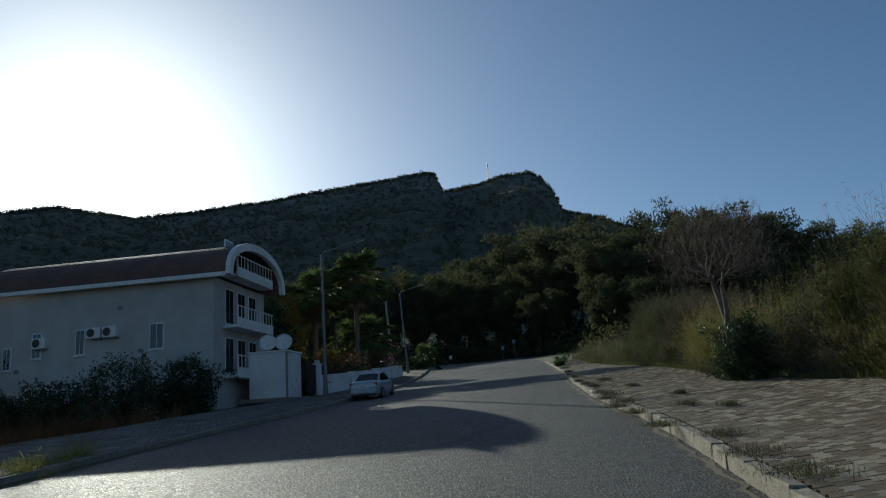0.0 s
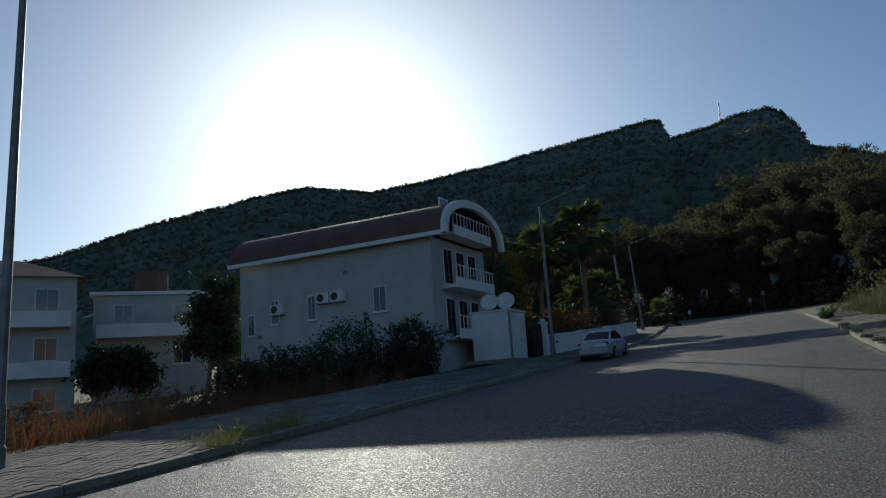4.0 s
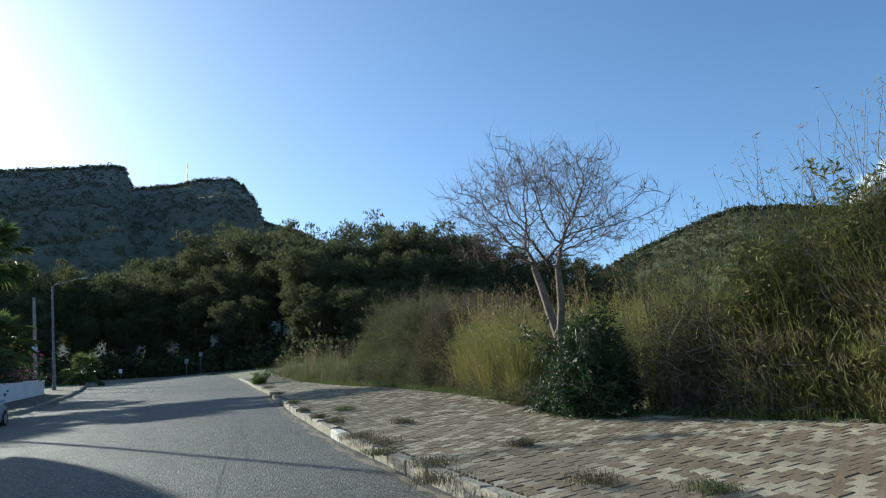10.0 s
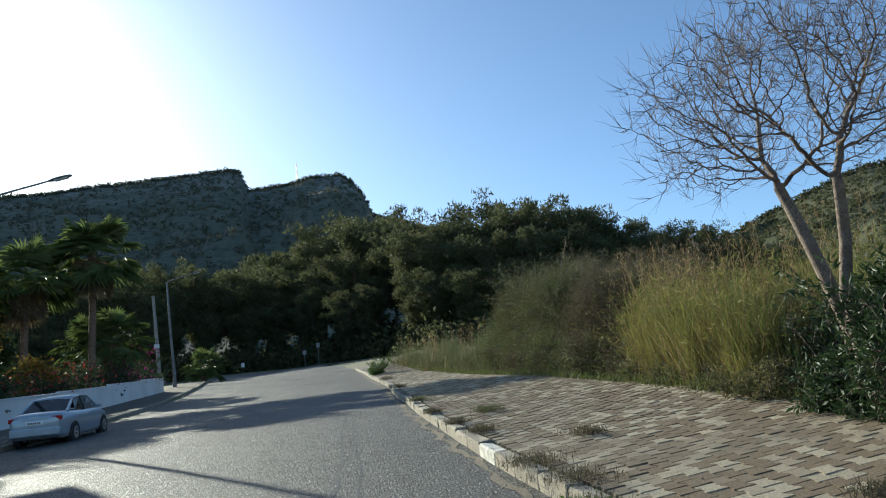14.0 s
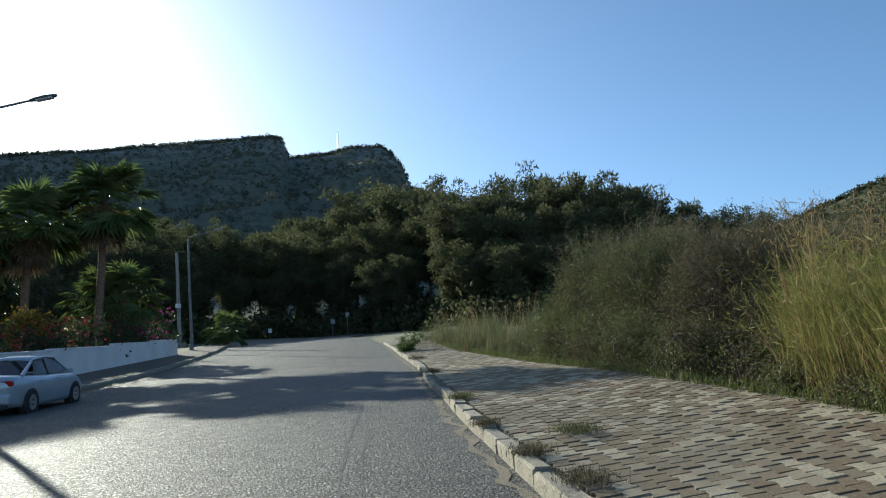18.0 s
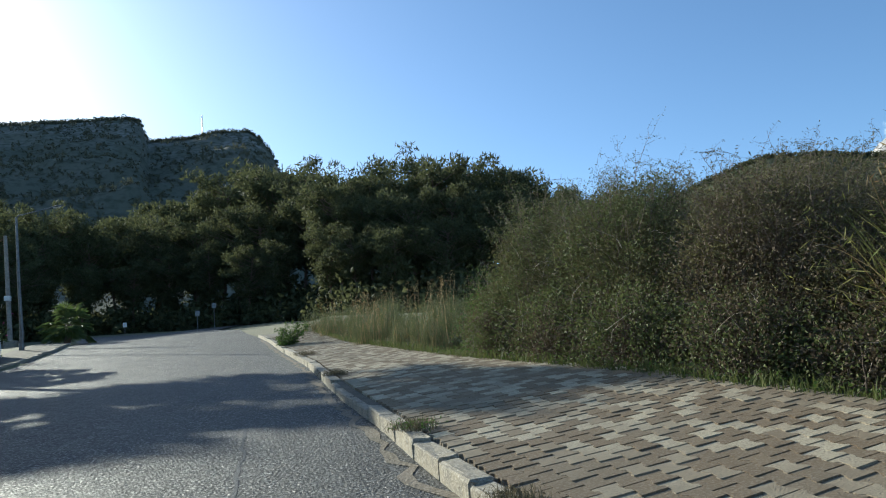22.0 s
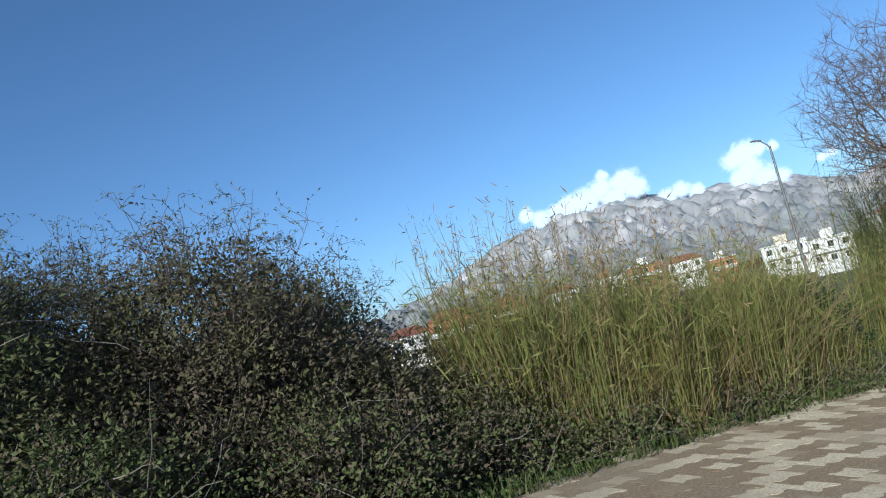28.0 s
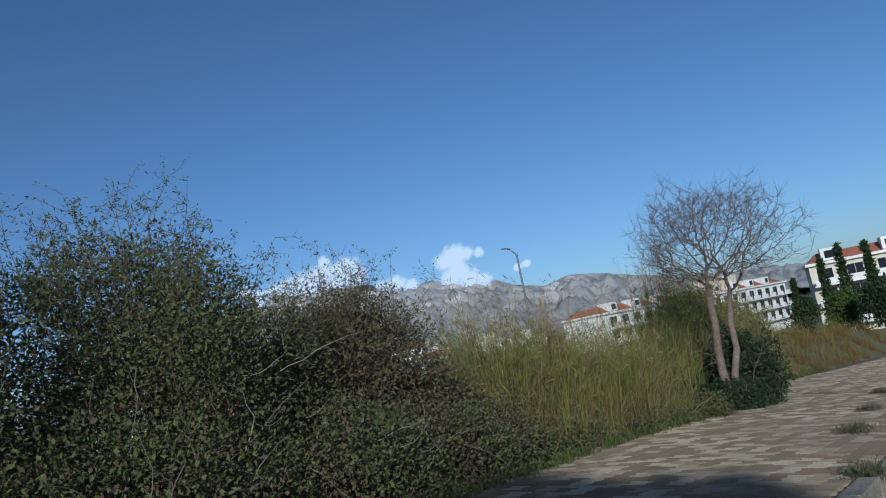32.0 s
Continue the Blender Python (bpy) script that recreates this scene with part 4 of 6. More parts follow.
# stands of tall grass and reeds
reeds("reed_stand", [(5.55, 24.2, 0.5), (5.5, 25.6, 0.5), (5.45, 26.8, 0.5), (5.45, 27.9, 0.5), (6.5, 25.0, 1.1), (6.4, 26.8, 1.0), (6.0, 28.3, 0.5)], "tall yellow-green reeds with dry stems", 2.1, 15000, 10000, 150, 60, lean=0.32, arching=420)
reeds("reed_stand", [(8.2, 26.5, 1.4), (8.6, 24.0, 1.5), (8.4, 22.0, 1.4)], "tall yellow-green reeds behind the first stand", 2.3, 7000, 2500, 60, 61, lean=0.22, arching=160)
reeds("reed_stand", [(6.9, 18.0, 0.5), (7.4, 16.6, 0.6), (7.9, 15.0, 0.7), (8.2, 13.0, 0.8), (8.4, 11.0, 0.9), (8.5, 8.6, 0.9)], "high overgrown bank of green grass and straw", 1.35, 7500, 8500, 20, 62, lean=0.5, arching=420)
reeds("reed_stand", [(7.7, 18.4, 0.8), (8.1, 16.6, 0.9), (8.5, 14.4, 1.0), (8.9, 12.0, 1.1), (9.0, 9.6, 1.1)], "tall reeds with long plumes on the bank", 3.5, 3500, 1800, 190, 63, lean=0.3, arching=260)
reeds("reed_stand", [(3.55, 41.0, 0.7), (3.4, 43.5, 0.8), (3.2, 46.0, 0.8), (3.1, 49.0, 0.8), (3.0, 52.0, 0.8), (2.75, 54.5, 0.7), (2.5, 57.0, 0.7), (2.1, 60.0, 0.8), (4.2, 56.5, 1.3), (5.0, 44.0, 1.5), (5.0, 49.0, 1.5)], "low grey-green reeds along the pavement", 1.5, 10000, 4200, 70, 64, lean=0.25, green="reed_low")
reeds("dry_weeds", [(9.2, 6.0, 1.2), (9.3, 3.0, 1.3), (9.4, 0.0, 1.4), (9.4, -3.0, 1.4), (9.6, -6, 1.5), (9.8, -10, 1.6), (12.0, 4, 1.8), (12.2, -2, 1.8), (12.4, -8, 1.8), (10.5, -15, 2.0)],
      "rusty dry weeds on the bank", 1.3, 3500, 11000, 20, 65, straw="reed_rust", lean=0.4)
reeds("reed_stand", [(6.6, 20.6, 0.5), (6.9, 19.6, 0.5), (7.3, 18.2, 0.5)], "thin dark reed stalks standing above the bank", 2.7, 3000, 1200, 90, 68, lean=0.16, straw="reed_low", arching=60)
for k, (x, y, rx, ry, h) in enumerate(((7.0, 18.4, 0.8, 0.9, 2.3), (7.7, 17.0, 1.1, 1.2, 3.2), (8.3, 14.9, 1.2, 1.4, 3.5), (8.7, 12.4, 1.4, 1.6, 3.3), (8.9, 9.5, 1.4, 1.6, 2.9))):
    clump_bush("broom_bush", (x, y, land_at(x, y)), rx, ry, h, "tall tangled green broom on the grassy bank", 70 + k, clumps=230, per=90, leaf=0.15, wide=0.09, mats=("broom", "broom_dry"), sprays=46, spray=0.9,
               bare=46, group="broom on the bank", rise=1.1)
bush("bank_bush", (9.2, 20.6, land_at(9.2, 20.6)), 1.6, 1.6, 1.3, 30, 22, 12, 0.08, "leaf_olive", "tangled bush behind the grassy bank", seed=79, bare=0.2, fill=5000)


# ---- the far side of the road ----
def street_lamp(x, y, z, height, reach, label, lean=0.0):
    ob = thing("street_lamp", (x, y, z), label, "street lamp", "street lamps", rz=0)
    part("pole", tubes("pole", [[((0, 0, -0.1), 0.11), ((0, 0, 0.9), 0.105), ((lean * 0.5, 0, height * 0.5), 0.085), ((lean, 0, height), 0.065)]], M["lamp_metal"], 10), None, ob)
    part("base_sleeve", turned([(0.15, 0), (0.15, 0.35), (0.125, 0.4), (0.125, 1.1), (0.11, 1.15)], 10), M["lamp_metal"], ob)
    part("arm", tubes("arm", [[((lean, 0, height - 0.1), 0.05), ((lean + 0.12, 0, height + 0.1), 0.045), ((lean + reach, 0, height + 0.55), 0.035)]], M["lamp_metal"], 8), None, ob)
    head = part("lamp_head", bm_head(), M["lamp_metal"], ob)
    head.matrix_basis = pose(lean + reach, 0, height + 0.55, 0, -12, 0)
    c = part("cover", boxed(0.08, -0.09, -0.07, 0.55, 0.09, -0.035, bevel=0.015), M["lamp_glass"], head)
    return ob


def bm_head():
    bm = bmesh.new()
    rings = []
    for x, w, h in ((-0.1, 0.05, 0.04), (0.05, 0.10, 0.06), (0.35, 0.13, 0.07), (0.6, 0.10, 0.05), (0.68, 0.05, 0.03)):
        rings.append([bm.verts.new((x, w * math.cos(a), h * math.sin(a))) for a in np.linspace(0, 2 * math.pi, 10, endpoint=False)])
    for a, b in zip(rings, rings[1:]):
        for k in range(10):
            bm.faces.new((a[k], a[(k + 1) % 10], b[(k + 1) % 10], b[k]))
    bm.faces.new(rings[0][::-1])
    bm.faces.new(rings[-1])
    return bm


street_lamp(-12.65, 39.6, left_pave(-12.65, 39.6), 8.0, 2.0, "tall galvanised street lamp behind the parked car")
street_lamp(-14.2, 70.5, left_pave(-13.2, 70.5), 7.9, 1.9, "tall galvanised street lamp at the bend", lean=-0.4)
street_lamp(-13.63, 11.3, left_pave(-13.63, 11.3), 9.3, 1.6, "tall galvanised street lamp on the dusty pavement", lean=0.2)
wp = thing("telephone_pole", (-18.2, 82.0, land_at(-18.2, 82)), "pale weathered telephone pole leaning at the bend", "pole")
part("shaft", tubes("shaft", [[((0, 0, -0.2), 0.17), ((-0.25, 0, 4.0), 0.15), ((-0.5, 0, 8.2), 0.12)]], M["wood_pole"], 9), None, wp)
part("junction_box", boxed(-0.45, -0.22, 3.4, -0.05, 0.1, 3.75, bevel=0.02), M["white_plastic"], wp, "pale junction box")
part("footing", boxed(-0.4, -0.4, -0.1, 0.4, 0.4, 0.5, bevel=0.04), M["kerb"], wp)

# service kiosk with a dish on top
kz = left_pave(-15, 38.4) - 0.05
kiosk = thing("kiosk", (-15.1, 38.5, kz), "white rendered service kiosk beside the pavement", "kiosk")
part("body", boxed(-1.05, -1.1, 0, 1.05, 1.15, 2.5, bevel=0.03), M["white_wall"], kiosk)
part("roof_slab", boxed(-1.12, -1.17, 2.5, 1.12, 1.22, 2.6, bevel=0.02), M["white_wall"], kiosk)
part("corner_post", boxed(1.0, -1.16, 0, 1.1, -1.04, 2.5, bevel=0.01), M["kerb"], kiosk)
part("door", boxed(1.05, -0.55, 0.05, 1.075, 0.35, 2.05, bevel=0.008), M["frame_white"], kiosk)
part("door_handle", boxed(1.075, 0.2, 1.0, 1.11, 0.26, 1.12, bevel=0.008), M["lamp_metal"], kiosk)
part("plinth", boxed(-1.6, -1.15, -0.1, 1.15, 1.25, 0.12, bevel=0.02), M["kerb"], kiosk)
for dx, dy in ((-0.35, -0.1), (0.45, 0.2)):
    dish = thing("satellite_dish", (-15.1 + dx, 38.5 + dy, kz + 2.6), "white satellite dish on the kiosk roof", "satellite dish", "dishes on the kiosk")
    bowl = part("bowl", turned([(0.03, 0.0), (0.2, 0.02), (0.36, 0.07), (0.48, 0.14), (0.49, 0.145), (0.36, 0.085), (0.2, 0.035), (0.03, 0.015)], 20), M["white_plastic"], dish, smooth=True)
    bowl.matrix_basis = pose(0, -0.1, 0.5, 70, 0, 15)
    part("mast", tubes("mast", [[((0, 0, 0), 0.025), ((0, 0, 0.5), 0.025)]], M["lamp_metal"], 7), None, dish)
    part("feed_arm", tubes("feed_arm", [[((0, -0.1, 0.3), 0.012), ((0.1, -0.5, 0.45), 0.012)]], M["lamp_metal"], 5), None, dish)

# gate and garden wall
gz = left_pave(-13.6, 41)
gate = thing("garden_gate", (-13.75, 40.6, gz), "dark steel garden gate between kiosk and wall", "gate")
part("gate_frame", boxed(-0.03, -0.85, 0.05, 0.03, 0.6, 1.75, bevel=0.008), M["gate"], gate)
for k in range(7):
    part("bar", boxed(0.03, -0.78 + 0.21 * k, 0.12, 0.045, -0.74 + 0.21 * k, 1.68, bevel=0.004), M["gate"], gate)
wall_t = thing("garden_wall", (-13.7, 41.2, gz), "low white rendered garden wall rising with the slope", "wall", kind="structure")
part("pillar", boxed(-0.2, 0.0, -0.2, 0.2, 0.4, 1.75, bevel=0.02), M["white_wall"], wall_t)
part("pillar_cap", boxed(-0.24, -0.04, 1.75, 0.24, 0.44, 1.83, bevel=0.02), M["white_wall"], wall_t)
part("letter_box", boxed(-0.12, 0.08, 1.83, 0.12, 0.3, 2.02, bevel=0.02), M["white_plastic"], wall_t)
for a, b, h in ((0.4, 7.0, 1.05), (7.0, 13.5, 1.05), (13.5, 19.0, 1.0), (19.0, 23.8, 0.95)):
    z = left_pave(-13.7, 41.2 + (a + b) / 2) - gz
    panel = boxed(-0.12, a + 0.003, z - 0.5, 0.12, b, z + h, bevel=0.015)
    cap = boxed(-0.15, a + 0.004, z + h, 0.15, b - 0.001, z + h + 0.06, bevel=0.012)
    for v in list(panel.verts) + list(cap.verts):
        v.co.z += 0.068 * (v.co.y - (a + b) / 2)
    part("wall_panel", panel, M["white_wall"], wall_t)
    part("coping", cap, M["white_wall"], wall_t)

# hedge and flowers over the wall
def blossoms(mat_name, n, spread, h0, h1):
    def add(ob, rnd):
        pts = [(rnd.gauss(0, spread), rnd.gauss(0, spread), rnd.uniform(h0, h1)) for _ in range(n)]
        part("blossoms", leaf_mesh("blossoms", pts, 0.14, 0.12, M[mat_name]), None, ob, "bright blossoms")
    return add


for k, (y, h, m, fl) in enumerate(((43.5, 1.7, "leaf_dark", None), (47, 1.6, "leaf_dark", "flower_red"), (50.5, 1.8, "leaf_dark", "flower_red"), (54, 1.9, "leaf_dark", "flower_red"),
                                   (57.5, 2.0, "leaf_dark", "flower_red"), (61, 2.6, "leaf_dark", "flower_pink"), (64.0, 2.4, "leaf_dark", "flower_pink"))):
    bush("hedge_bush", (-15.0, y, land_at(-15, y) + 0.1), 1.2, 2.0, h + 0.7, 22, 18, 14, 0.14, m, "dark garden hedge hanging over the white wall" + (" with blossoms" if fl else ""),
         "hedge", seed=90 + k, wide=0.5, extra=blossoms(fl, 130, 0.8, 0.9, h + 0.5) if fl else None, group="hedge along the wall")


def palm(x, y, height, crown, fronds, label, skirt=True, seed=0, base=None, trunk_r=0.22):
    rnd = random.Random(seed)
    z = land_at(x, y) if base is None else base
    ob = thing("palm_tree", (x, y, z), label, "palm tree", "palms")
    prof = [((0, 0, -0.2), trunk_r * 1.25), ((0.03, 0, height * 0.2), trunk_r), ((0.06, 0.02, height * 0.6), trunk_r * 0.85), ((0.05, 0.03, height), trunk_r * 0.9)]
    part("trunk", tubes("trunk", [prof], M["palm_bark"], 10), None, ob)
    stems, spots_v, faces, dry_v, dry_f = [], [], [], [], []

    def fan(c, d, r, V, F):
        """One fan leaf: a half disc of narrow pointed fingers."""
        d = Vector(d).normalized()
        s = d.cross(Vector((0, 0, 1)))
        s = s.normalized() if s.length > 1e-3 else Vector((1, 0, 0))
        n = s.cross(d)
        for k in range(16):
            a = math.radians(-105 + 210 * k / 15)
            w = d * math.cos(a) + s * math.sin(a)
            q = w.cross(n) * 0.045 * r
            tip = Vector(c) + w * r + Vector((0, 0, -0.22 * r * rnd.uniform(0.5, 1.5)))
            b = len(V)
            V.extend([tuple(c), tuple(Vector(c) + w * r * 0.55 + q), tuple(tip), tuple(Vector(c) + w * r * 0.55 - q)])
            F.extend([(b, b + 1, b + 2), (b, b + 2, b + 3)])

    for k in range(fronds):
        a, el = k * 2.399, rnd.uniform(-0.6, 1.45)
        d = Vector((math.cos(a) * math.cos(el), math.sin(a) * math.cos(el), math.sin(el)))
        L = crown * rnd.uniform(0.55, 0.75)
        p0 = Vector((0.05, 0.03, height - rnd.uniform(0, 0.4)))
        p2 = p0 + d * L + Vector((0, 0, -0.12 * L))
        stems.append([(tuple(p0), 0.025), (tuple(p0 + d * L * 0.5 + Vector((0, 0, 0.05))), 0.02), (tuple(p2), 0.012)])
        fan(p2, d + Vector((0, 0, -0.35)), crown * 0.5, spots_v, faces)
    tagged(part("stem_growth", tubes("stem_growth", stems, M["palm"], 4), None, ob), kind="stuff")
    part("crown", mesh_from("crown", spots_v, faces, M["palm"]), None, ob, "fan-shaped green fronds")
    if skirt:
        for k in range(40):
            a = rnd.uniform(0, 6.283)
            c = Vector((0.25 * math.cos(a), 0.25 * math.sin(a), height - rnd.uniform(0.3, crown * 0.7)))
            fan(c + Vector((math.cos(a), math.sin(a), -0.5)) * 0.5, (math.cos(a) * 0.5, math.sin(a) * 0.5, -1), crown * 0.36, dry_v, dry_f)
        part("dry_skirt", mesh_from("dry_skirt", dry_v, dry_f, M["palm_dry"]), None, ob, "hanging dry brown fronds")
    return ob


palm(-15.9, 58.5, 8.9, 2.7, 52, "tall fan palm behind the garden wall", seed=1)
palm(-18.8, 56.5, 7.6, 2.6, 48, "fan palm behind the garden wall", seed=2)
palm(-21.5, 54.5, 7.2, 2.6, 46, "fan palm in the garden", seed=3)
palm(-24.5, 57.0, 8.0, 2.6, 46, "fan palm in the garden", seed=4)
palm(-15.4, 60.6, 3.9, 2.2, 40, "young fan palm by the wall", skirt=False, seed=5)
palm(-17.5, 62.5, 3.6, 2.1, 36, "young fan palm by the wall", skirt=False, seed=6)
palm(-14.6, 82.5, 1.4, 1.9, 34, "low fan palm at the bend of the road", skirt=False, seed=7)


def leafy_tree(x, y, height, r, leaf_mat, label, seed, leaf=0.28, clumps=26, base=0.35):
    rnd = random.Random(seed)
    z = land_at(x, y)
    ob = thing("garden_tree", (x, y, z), label, "tree", "garden trees")
    trunk = grow((0, 0, -0.1), (rnd.gauss(0, 0.05), rnd.gauss(0, 0.05), 1), height * 0.8, 0.16, 6, 0.06, rnd)
    limbs, spots = [trunk], []
    for k in range(clumps):
        t = base + (1 - base) * k / clumps
        i = min(5, int(t * 6))
        p = Vector(trunk[i][0]).lerp(Vector(trunk[i + 1][0]), t * 6 - i)
        a = k * 2.4
        limb = grow(p, (math.cos(a), math.sin(a), 0.6), r * rnd.uniform(0.5, 1.0) * (1.1 - 0.5 * t), 0.04, 4, 0.2, rnd, 0.05)
        limbs.append(limb)
        for q in (2, 3, 4):
            c, rr = Vector(limb[q][0]), rnd.uniform(0.4, 0.9)
            for _ in range(60):
                v = Vector((rnd.gauss(0, 1), rnd.gauss(0, 1), rnd.gauss(0, 1))).normalized() * rr * rnd.uniform(0.3, 1.05)
                spots.append((c.x + v.x, c.y + v.y, c.z + v.z))
    part("trunk", tubes("trunk", limbs, M["bark"], 5), None, ob)
    part("crown", leaf_mesh("crown", spots, leaf, leaf * 0.5, M[leaf_mat], droop=0.3), None, ob)
    return ob


leafy_tree(-19.0, 51.5, 9.2, 2.1, "leaf_orange", "slender tree with yellow-orange autumn leaves", 201, 0.2)
leafy_tree(-17.6, 45.8, 7.0, 2.0, "leaf_dark", "dark leafy garden tree behind the wall", 202)
leafy_tree(-20.0, 47.8, 9.4, 2.7, "leaf_dark", "dark leafy garden tree behind the wall", 203)
leafy_tree(-18.6, 66.0, 6.0, 2.4, "leaf_dark", "dark leafy garden tree by the wood", 204)
leafy_tree(-23.0, 62.0, 8.0, 2.6, "leaf_dark", "dark leafy garden tree by the wood", 205)
leafy_tree(-16.5, 53.0, 3.0, 1.2, "leaf_orange", "small yellow-leaved shrub tree behind the wall", 206, 0.2)
leafy_tree(-26.0, 50.0, 7.0, 2.6, "leaf_dark", "dark leafy garden tree behind the house", 207)

# road signs at the bend
for x, y, h, c, lab in ((-16.4, 116.5, 1.4, "white_plastic", "small white marker post at the bend"), (-6.9, 100.5, 2.0, "lamp_metal", "narrow grey sign on a post"), (-5.5, 104.0, 2.7, "lamp_metal", "small grey square sign on a thin post")):
    z = road_at(max(x, -14), y) if y < 110 else land_at(x, y)
    sg = thing("road_sign", (x, y, z), lab, "sign", "signs at the bend")
    part("post", tubes("post", [[((0, 0, -0.3), 0.035), ((0, 0, h), 0.035)]], M["lamp_metal"], 6), None, sg)
    part("plate", boxed(-0.22, -0.045, h - 0.55, 0.22, -0.036, h, bevel=0.004), M[c], sg)


# ---- the parked car ----
def parked_car():
    """A saloon of 4.5 m, nose towards +y."""
    z = (road_at(-9.5, 36.0) + road_at(-9.5, 39.0)) / 2
    ob = thing("car", (-9.42, 37.5, z), "silver-blue saloon car parked at the kerb", "car")
    ob.matrix_basis = pose(-9.42, 37.5, z, math.degrees(math.atan(0.0743)), 0, 0)
    # stations along y: (y, half width at sill, half width at belt, sill z, belt z)
    st = [(-2.24, 0.66, 0.70, 0.42, 0.88), (-2.18, 0.74, 0.78, 0.30, 0.98), (-1.9, 0.82, 0.83, 0.24, 1.02), (-1.3, 0.86, 0.87, 0.20, 1.00), (-0.4, 0.88, 0.885, 0.19, 0.97),
          (0.5, 0.88, 0.885, 0.19, 0.95), (1.2, 0.87, 0.87, 0.20, 0.93), (1.7, 0.84, 0.82, 0.22, 0.82), (2.05, 0.76, 0.72, 0.25, 0.72), (2.24, 0.60, 0.56, 0.34, 0.60)]
    bm = bmesh.new()
    rings = []
    for y, ws, wb, zs, zb in st:
        sec = [(-wb * 0.88, zb + 0.015), (-wb, zb - 0.06), (-(ws + 0.015), (zs + zb) / 2 + 0.08), (-ws, zs + 0.12), (-ws * 0.95, zs), (ws * 0.95, zs), (ws, zs + 0.12), (ws + 0.015, (zs + zb) / 2 + 0.08),
               (wb, zb - 0.06), (wb * 0.88, zb + 0.015), (wb * 0.4, zb + 0.045), (-wb * 0.4, zb + 0.045)]
        rings.append([bm.verts.new((x, y, zz)) for x, zz in sec])
    for a, b in zip(rings, rings[1:]):
        for k in range(12):
            bm.faces.new((a[k], a[(k + 1) % 12], b[(k + 1) % 12], b[k]))
    bm.faces.new(rings[0][::-1])
    bm.faces.new(rings[-1])
    body = part("body", bm, M["car_paint"], ob, smooth=True)
    # glasshouse: pillars and roof in paint, panes in glass
    gh = [(-1.55, 0.70, 1.03), (-0.85, 0.60, 1.40), (-0.1, 0.60, 1.475), (0.45, 0.60, 1.43), (1.15, 0.72, 0.97)]
    bm = bmesh.new()
    rows = []
    for y, w, zz in gh:
        rows.append([bm.verts.new((x, y, zz + b)) for x, b in ((-w, 0), (-w * 0.55, 0.035), (0, 0.045), (w * 0.55, 0.035), (w, 0))])
    for a, b in zip(rows[1:4], rows[2:4]):
        for k in range(4):
            bm.faces.new((a[k], a[k + 1], b[k + 1], b[k]))
    geom = bmesh.ops.extrude_face_region(bm, geom=list(bm.faces))
    for v in geom["geom"]:
        if isinstance(v, bmesh.types.BMVert):
            v.co.z -= 0.04
    for v in [v for v in bm.verts if not v.link_faces]:
        bm.verts.remove(v)
    part("roof", bm, M["car_paint"], ob, smooth=True)

    def pane(name, pts, mat_name="car_glass", thick=0.012):
        bm = bmesh.new()
        f = bm.faces.new([bm.verts.new(p) for p in pts])
        bmesh.ops.solidify(bm, geom=[f], thickness=thick)
        return part(name, bm, M[mat_name], ob)

    pane("rear_window", [(-0.66, -1.5, 1.045), (0.66, -1.5, 1.045), (0.56, -0.88, 1.39), (-0.56, -0.88, 1.39)])
    pane("windscreen", [(-0.66, 1.1, 1.0), (0.66, 1.1, 1.0), (0.56, 0.5, 1.40), (-0.56, 0.5, 1.40)])
    for s in (-1, 1):
        pane("side_window", [(s * 0.79, -0.22, 1.0), (s * 0.80, 0.85, 0.985), (s * 0.62, 0.42, 1.38), (s * 0.615, -0.18, 1.41)])
        pane("side_window", [(s * 0.78, -1.05, 1.02), (s * 0.79, -0.28, 1.0), (s * 0.615, -0.24, 1.41), (s * 0.62, -0.8, 1.36)])
        part("c_pillar", tubes("c_pillar", [[((s * 0.74, -1.62, 1.0), 0.06), ((s * 0.64, -1.0, 1.3), 0.045), ((s * 0.60, -0.8, 1.40), 0.035)]], M["car_paint"], 6), None, ob)
        part("a_pillar", tubes("a_pillar", [[((s * 0.74, 1.2, 0.95), 0.04), ((s * 0.62, 0.45, 1.41), 0.03)]], M["car_paint"], 6), None, ob)
        part("b_pillar", tubes("b_pillar", [[((s * 0.80, -0.25, 0.98), 0.03), ((s * 0.62, -0.21, 1.42), 0.025)]], M["black_plastic"], 5), None, ob)
        part("roof_rail", tubes("roof_rail", [[((s * 0.61, -0.85, 1.405), 0.025), ((s * 0.605, -0.1, 1.465), 0.025), ((s * 0.61, 0.45, 1.42), 0.025)]], M["car_paint"], 6), None, ob)
        part("tail_lamp", boxed(*sorted((s * 0.42, s * 0.80))[:1], -2.235, 0.80, sorted((s * 0.42, s * 0.80))[1], -2.09, 0.94, bevel=0.03), M["tail_red"], ob, "red tail lamp")
        part("mirror", boxed(min(s * 0.88, s * 1.02), 0.72, 0.97, max(s * 0.88, s * 1.02), 0.86, 1.09, bevel=0.03), M["car_paint"], ob)
        for dy in (-0.33, 0.72):
            part("door_handle", boxed(min(s * 0.885, s * 0.915), dy - 0.62, 0.84, max(s * 0.885, s * 0.915), dy - 0.44, 0.87, bevel=0.008), M["car_paint"], ob)
